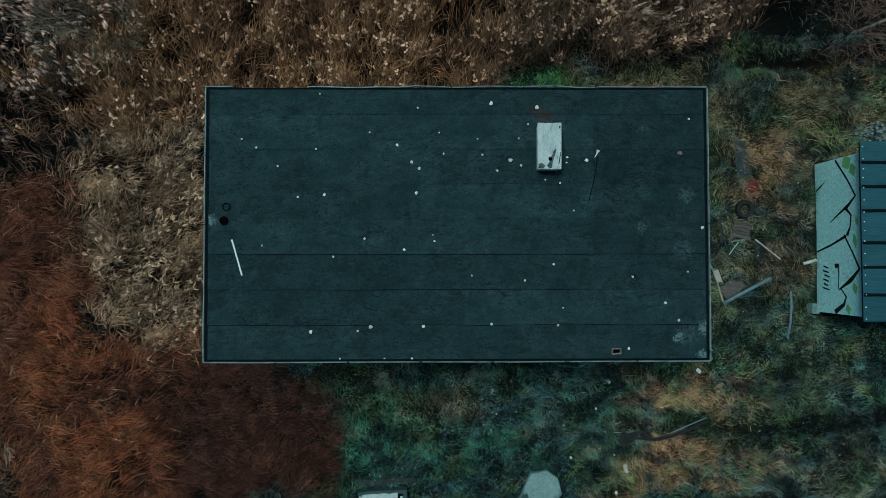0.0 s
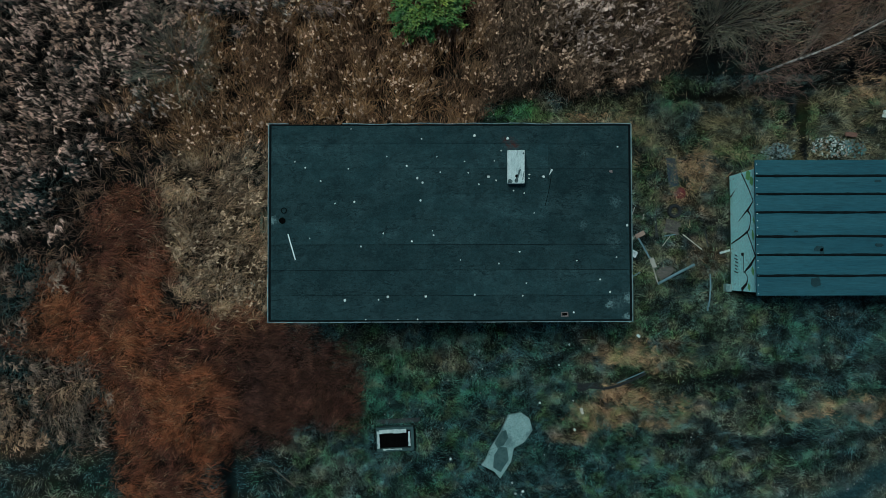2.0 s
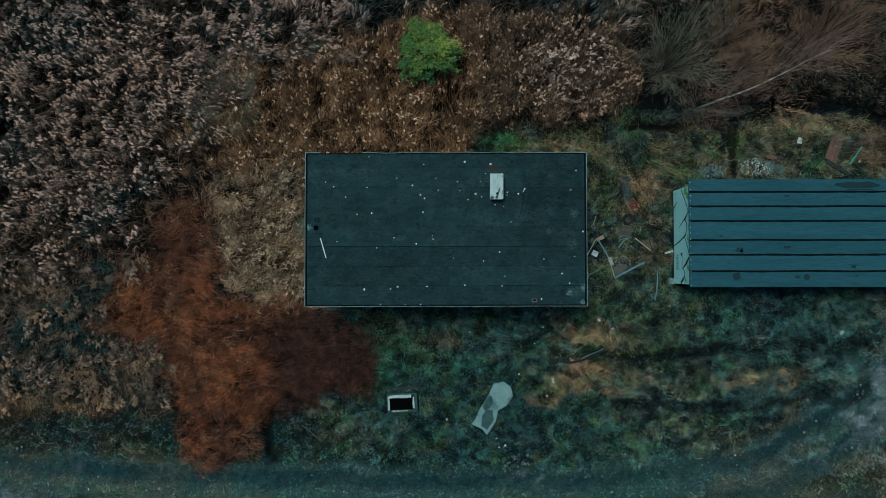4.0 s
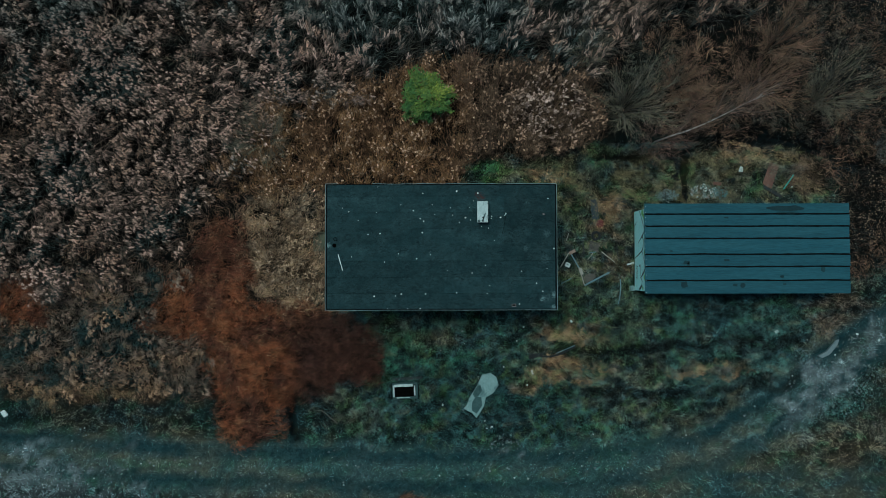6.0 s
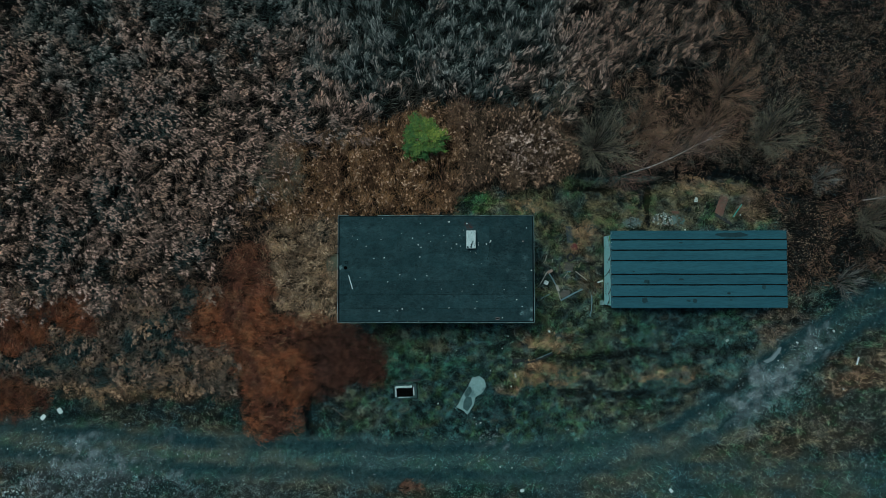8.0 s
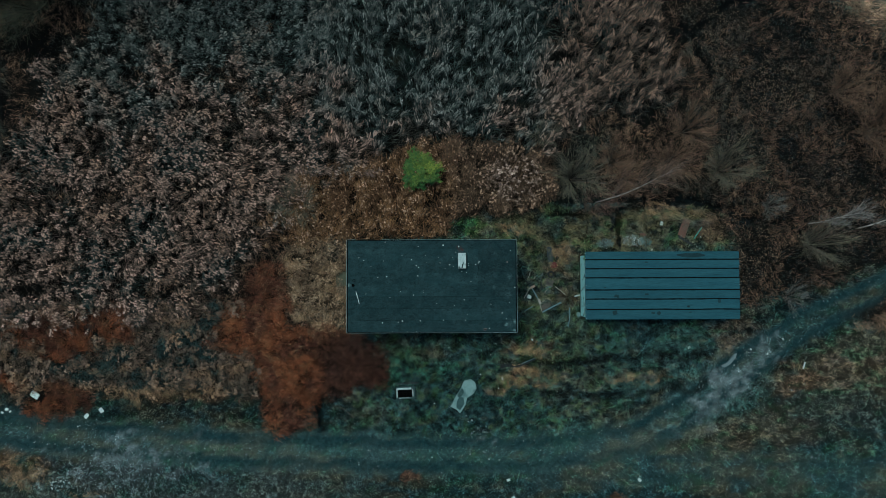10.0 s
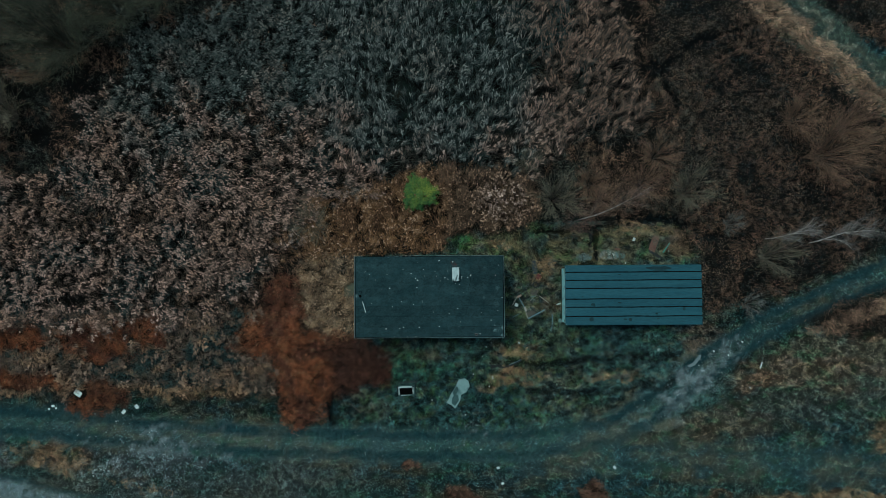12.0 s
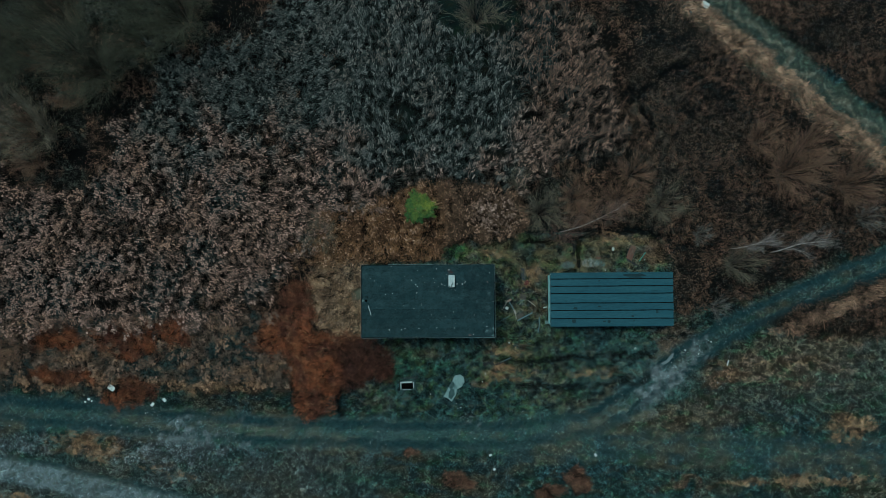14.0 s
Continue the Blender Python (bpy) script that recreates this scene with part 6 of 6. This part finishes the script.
def place_all(first, spots, seed):
    r = random.Random(seed)
    for k, (x, y, s) in enumerate(spots):
        m = pose(x, y, ground_at(x, y), 0, 0, r.uniform(0, 360))
        ob = first if k == 0 else copy_thing(first, m)
        ob.matrix_basis = m @ Matrix.Diagonal((s, s, s, 1))


olive = bare_shrub("bare_willow", 2.6, 4.0, 24, 2400, (0.112, 0.092, 0.064), "bare grey-brown willow shrub with fine radiating twigs", 21)
place_all(olive, [(-11.7, 7.2, 0.9), (12.2, 9.3, 1.1), (25.3, 9.9, 1.1), (-43.5, 20.0, 1.3), (-47.5, 17.0, 1.2), (-39.5, 29.0, 1.0), (33.0, 3.5, 1.0), (9.8, 13.2, 0.6), (5.3, 30.8, 1.3), (-38.5, 27.0, 1.3), (-42.0, 18.2, 1.6), (-46.5, 21.0, 1.3)], 31)
dark = bare_shrub("dark_willow", 5.0, 4.6, 26, 7000, (0.050, 0.048, 0.032), "dark olive bare willow thicket at the reed edge", 24)
place_all(dark, [(-36, 25.0, 1.15), (-27, 31, 1.1), (-31, 28.5, 0.85), (-47, 26, 1.15), (-40, 31, 1.15), (-33, 33, 0.9), (-43.5, 28, 1.0)], 34)
rusty = bare_shrub("bare_thicket", 2.8, 3.2, 16, 3400, (0.140, 0.080, 0.052), "bare reddish-brown thicket of thin twigs", 22)
place_all(rusty, [(-43.5, 15.5, 0.9), (-39.5, 22.5, 0.8), (-42.5, 26.5, 0.8), (38.6, 13.4, 1.4), (41.0, 16.2, 1.0), (20.8, 10.6, 0.9), (22.3, 13.5, 0.9), (15.8, 10.8, 0.8), (-44.5, 18.5, 1.0), (45.5, 12.0, 1.2), (36.0, 17.0, 0.9), (1.9, 11.8, 0.55), (17.0, 9.4, 0.7), (-45.8, -5.0, 0.8)], 32)
pale = bare_shrub("pale_bare_shrub", 1.8, 2.2, 14, 1100, (0.135, 0.122, 0.108), "pale grey bare shrub with thin twigs", 23)
place_all(pale, [(29.7, 6.8, 0.8), (31.4, -1.1, 0.85), (47.5, 8.5, 1.1)], 33)


def leaning_birch(x, y, turn, long, rise, label, seed, shrubby=1.0, whiteness=0.0):
    """A trunk that leans far over, forking into long limbs that end in sprays of twigs, with a bushy foot."""
    tree = empty("birch", pose(x, y, ground_at(x, y), 0, 0, turn), label, "tree")
    r = np.random.default_rng(seed)

    def along(f):
        return np.array([long * f, 0.2 * math.sin(5 * f + seed), -0.15 + rise * f**0.45])

    part("trunk", tube([along(f) for f in np.linspace(0, 1, 9)], list(np.linspace(0.055, 0.014, 9)), 7), BIRCH, tree, smooth=True)
    ends, way = [], []
    for q in range(13):
        f = r.uniform(0.06, 0.75)
        a, reach = r.choice((-1, 1)) * r.uniform(0.1, 0.7), long * r.uniform(0.22, 0.5) * (1.15 - 0.5 * f)
        limb = [along(f) + reach * u * np.array([math.cos(a * (0.7 + 0.5 * u)), math.sin(a * (0.7 + 0.5 * u)), 0.22]) + r.normal(0, 0.06, 3) * u for u in (0, 0.33, 0.67, 1.0)]
        part("limb", tube(limb, [0.026, 0.019, 0.012, 0.005], 5), BIRCH if q < 2 + 7 * whiteness else BARK, tree, smooth=True)
        for low, high in zip(limb, limb[1:]):
            ends += [low * (1 - u) + high * u for u in (0.25, 0.6, 1.0)]
            way += [a] * 3
    ends, way = np.array(ends), np.array(way)
    n = 420
    pick = r.integers(0, len(ends), n)
    col = jitter(r, np.array((0.16, 0.100, 0.075)) * (1 - whiteness) + np.array((0.21, 0.215, 0.215)) * whiteness, n, 0.4)
    az, length = way[pick] + r.normal(0, 0.6, n), long * r.uniform(0.06, 0.2, n)
    spray = strands(ends[pick], az, r.uniform(0.5, 1.5, n), r.uniform(-0.2, 0.4, n), length, r.uniform(0.012, 0.020, n), col)
    mid = spray[0].reshape(-1, 4, 3)[:, 1]
    groups = [spray, strands(mid, az + r.normal(0, 0.6, n), r.uniform(0.5, 1.5, n), r.uniform(-0.2, 0.4, n), length * 0.8, np.full(n, 0.013), col)]
    k = int(700 * shrubby)
    foot = np.stack([r.normal(0.3, 0.8, k), r.normal(0, 0.7, k), r.uniform(0.1, 1.6, k)], 1)
    out = np.arctan2(foot[:, 1], foot[:, 0]) + r.normal(0, 0.9, k)
    groups.append(strands(foot, out, r.uniform(0.5, 1.4, k), r.uniform(0, 0.6, k), r.uniform(0.3, 1.0, k), r.uniform(0.010, 0.018, k), jitter(r, np.array((0.165, 0.098, 0.075)), k, 0.4)))
    tagged(strand_object("crown", groups, PLANT, tree), "fine reddish bare twigs")
    return tree


leaning_birch(14.45, 7.3, 19, 6.9, 3.7, "leaning bare birch with a pale trunk over the ditch", 41)
leaning_birch(33.3, 5.5, 6, 4.6, 2.6, "leaning bare birch with whitish branches", 42, 0.25, 0.5)
leaning_birch(37.6, 5.0, 12, 5.6, 2.6, "leaning bare birch with whitish branches", 43, 0.25, 0.5)


def green_tree(x, y):
    tree = empty("green_tree", pose(x, y, ground_at(x, y)), "small bright yellow-green leafy tree among brown reeds", "tree")
    part("trunk", tube([(0, 0, -0.2), (0.05, 0.02, 0.9), (0.0, 0.05, 1.4), (0.04, 0, 1.9)], [0.07, 0.055, 0.04, 0.015], 7), BARK, tree, smooth=True)
    r = np.random.default_rng(9)
    centres = []
    for k in range(64):
        a, u = k * 2.39996, math.sqrt((k + 0.5) / 64)
        rad = 1.3 * u * (1 + 0.20 * math.sin(3 * a + 2) * u + 0.14 * math.sin(7 * a) * u) + r.uniform(-0.12, 0.12)
        centres.append((rad * math.cos(a), rad * 0.95 * math.sin(a), 1.4 + 1.4 * math.sqrt(max(0, 1 - u * u)) - 0.45 * r.random(), a))
    for k in range(7):
        c = centres[8 + k * 8]
        part("limb", tube([(0.02, 0.02, 0.7 + 0.15 * k), (c[0] * 0.5, c[1] * 0.5, 0.5 * (c[2] + 0.8)), (c[0] * 0.9, c[1] * 0.9, c[2] - 0.3)], [0.03, 0.02, 0.008], 5), BARK, tree)
    groups = []
    for cx, cy, cz, a in centres:
        n = 74
        fresh = (0.3 + 0.7 * ramp(np.array([cz + 0.4 * cy + 0.5 * cx]), 1.2, 3.2)[0]) * r.uniform(0.35, 1.1)
        out = math.atan2(cy, cx) if math.hypot(cx, cy) > 0.45 else r.uniform(0, 6.28)
        reach = r.uniform(-0.12, 0.4, n)
        p = np.array([cx, cy, cz]) + np.stack([reach * math.cos(out), reach * math.sin(out), 0.2 * reach], 1) + r.normal(0, 0.08, (n, 3))
        col = blend(np.zeros((n, 3)) + (0.032, 0.095, 0.024), (0.240, 0.260, 0.030), np.clip(fresh * r.uniform(0.3, 1.15, n), 0, 1))
        groups.append(strands(p, out + r.normal(0, 0.9, n), r.uniform(0.7, 1.6, n), r.uniform(0, 0.6, n), r.uniform(0.14, 0.28, n), r.uniform(0.05, 0.09, n), col))
    tagged(strand_object("crown", groups, LEAF, tree), "dense yellow-green leaves")
    return tree


green_tree(-1.0, 9.9)
wx_pts = DITCH[5:9]
left_bank = [(x, y + 0.15) for x, y in wx_pts]
right_bank = [(x, y - 0.15) for x, y in wx_pts[::-1]]
ditch_water = part("ditch_water", prism(right_bank[::-1] + left_bank[::-1], -0.8, -0.42), WATER, None)
tagged(ditch_water, "still black water in the ditch", "water", kind="structure")
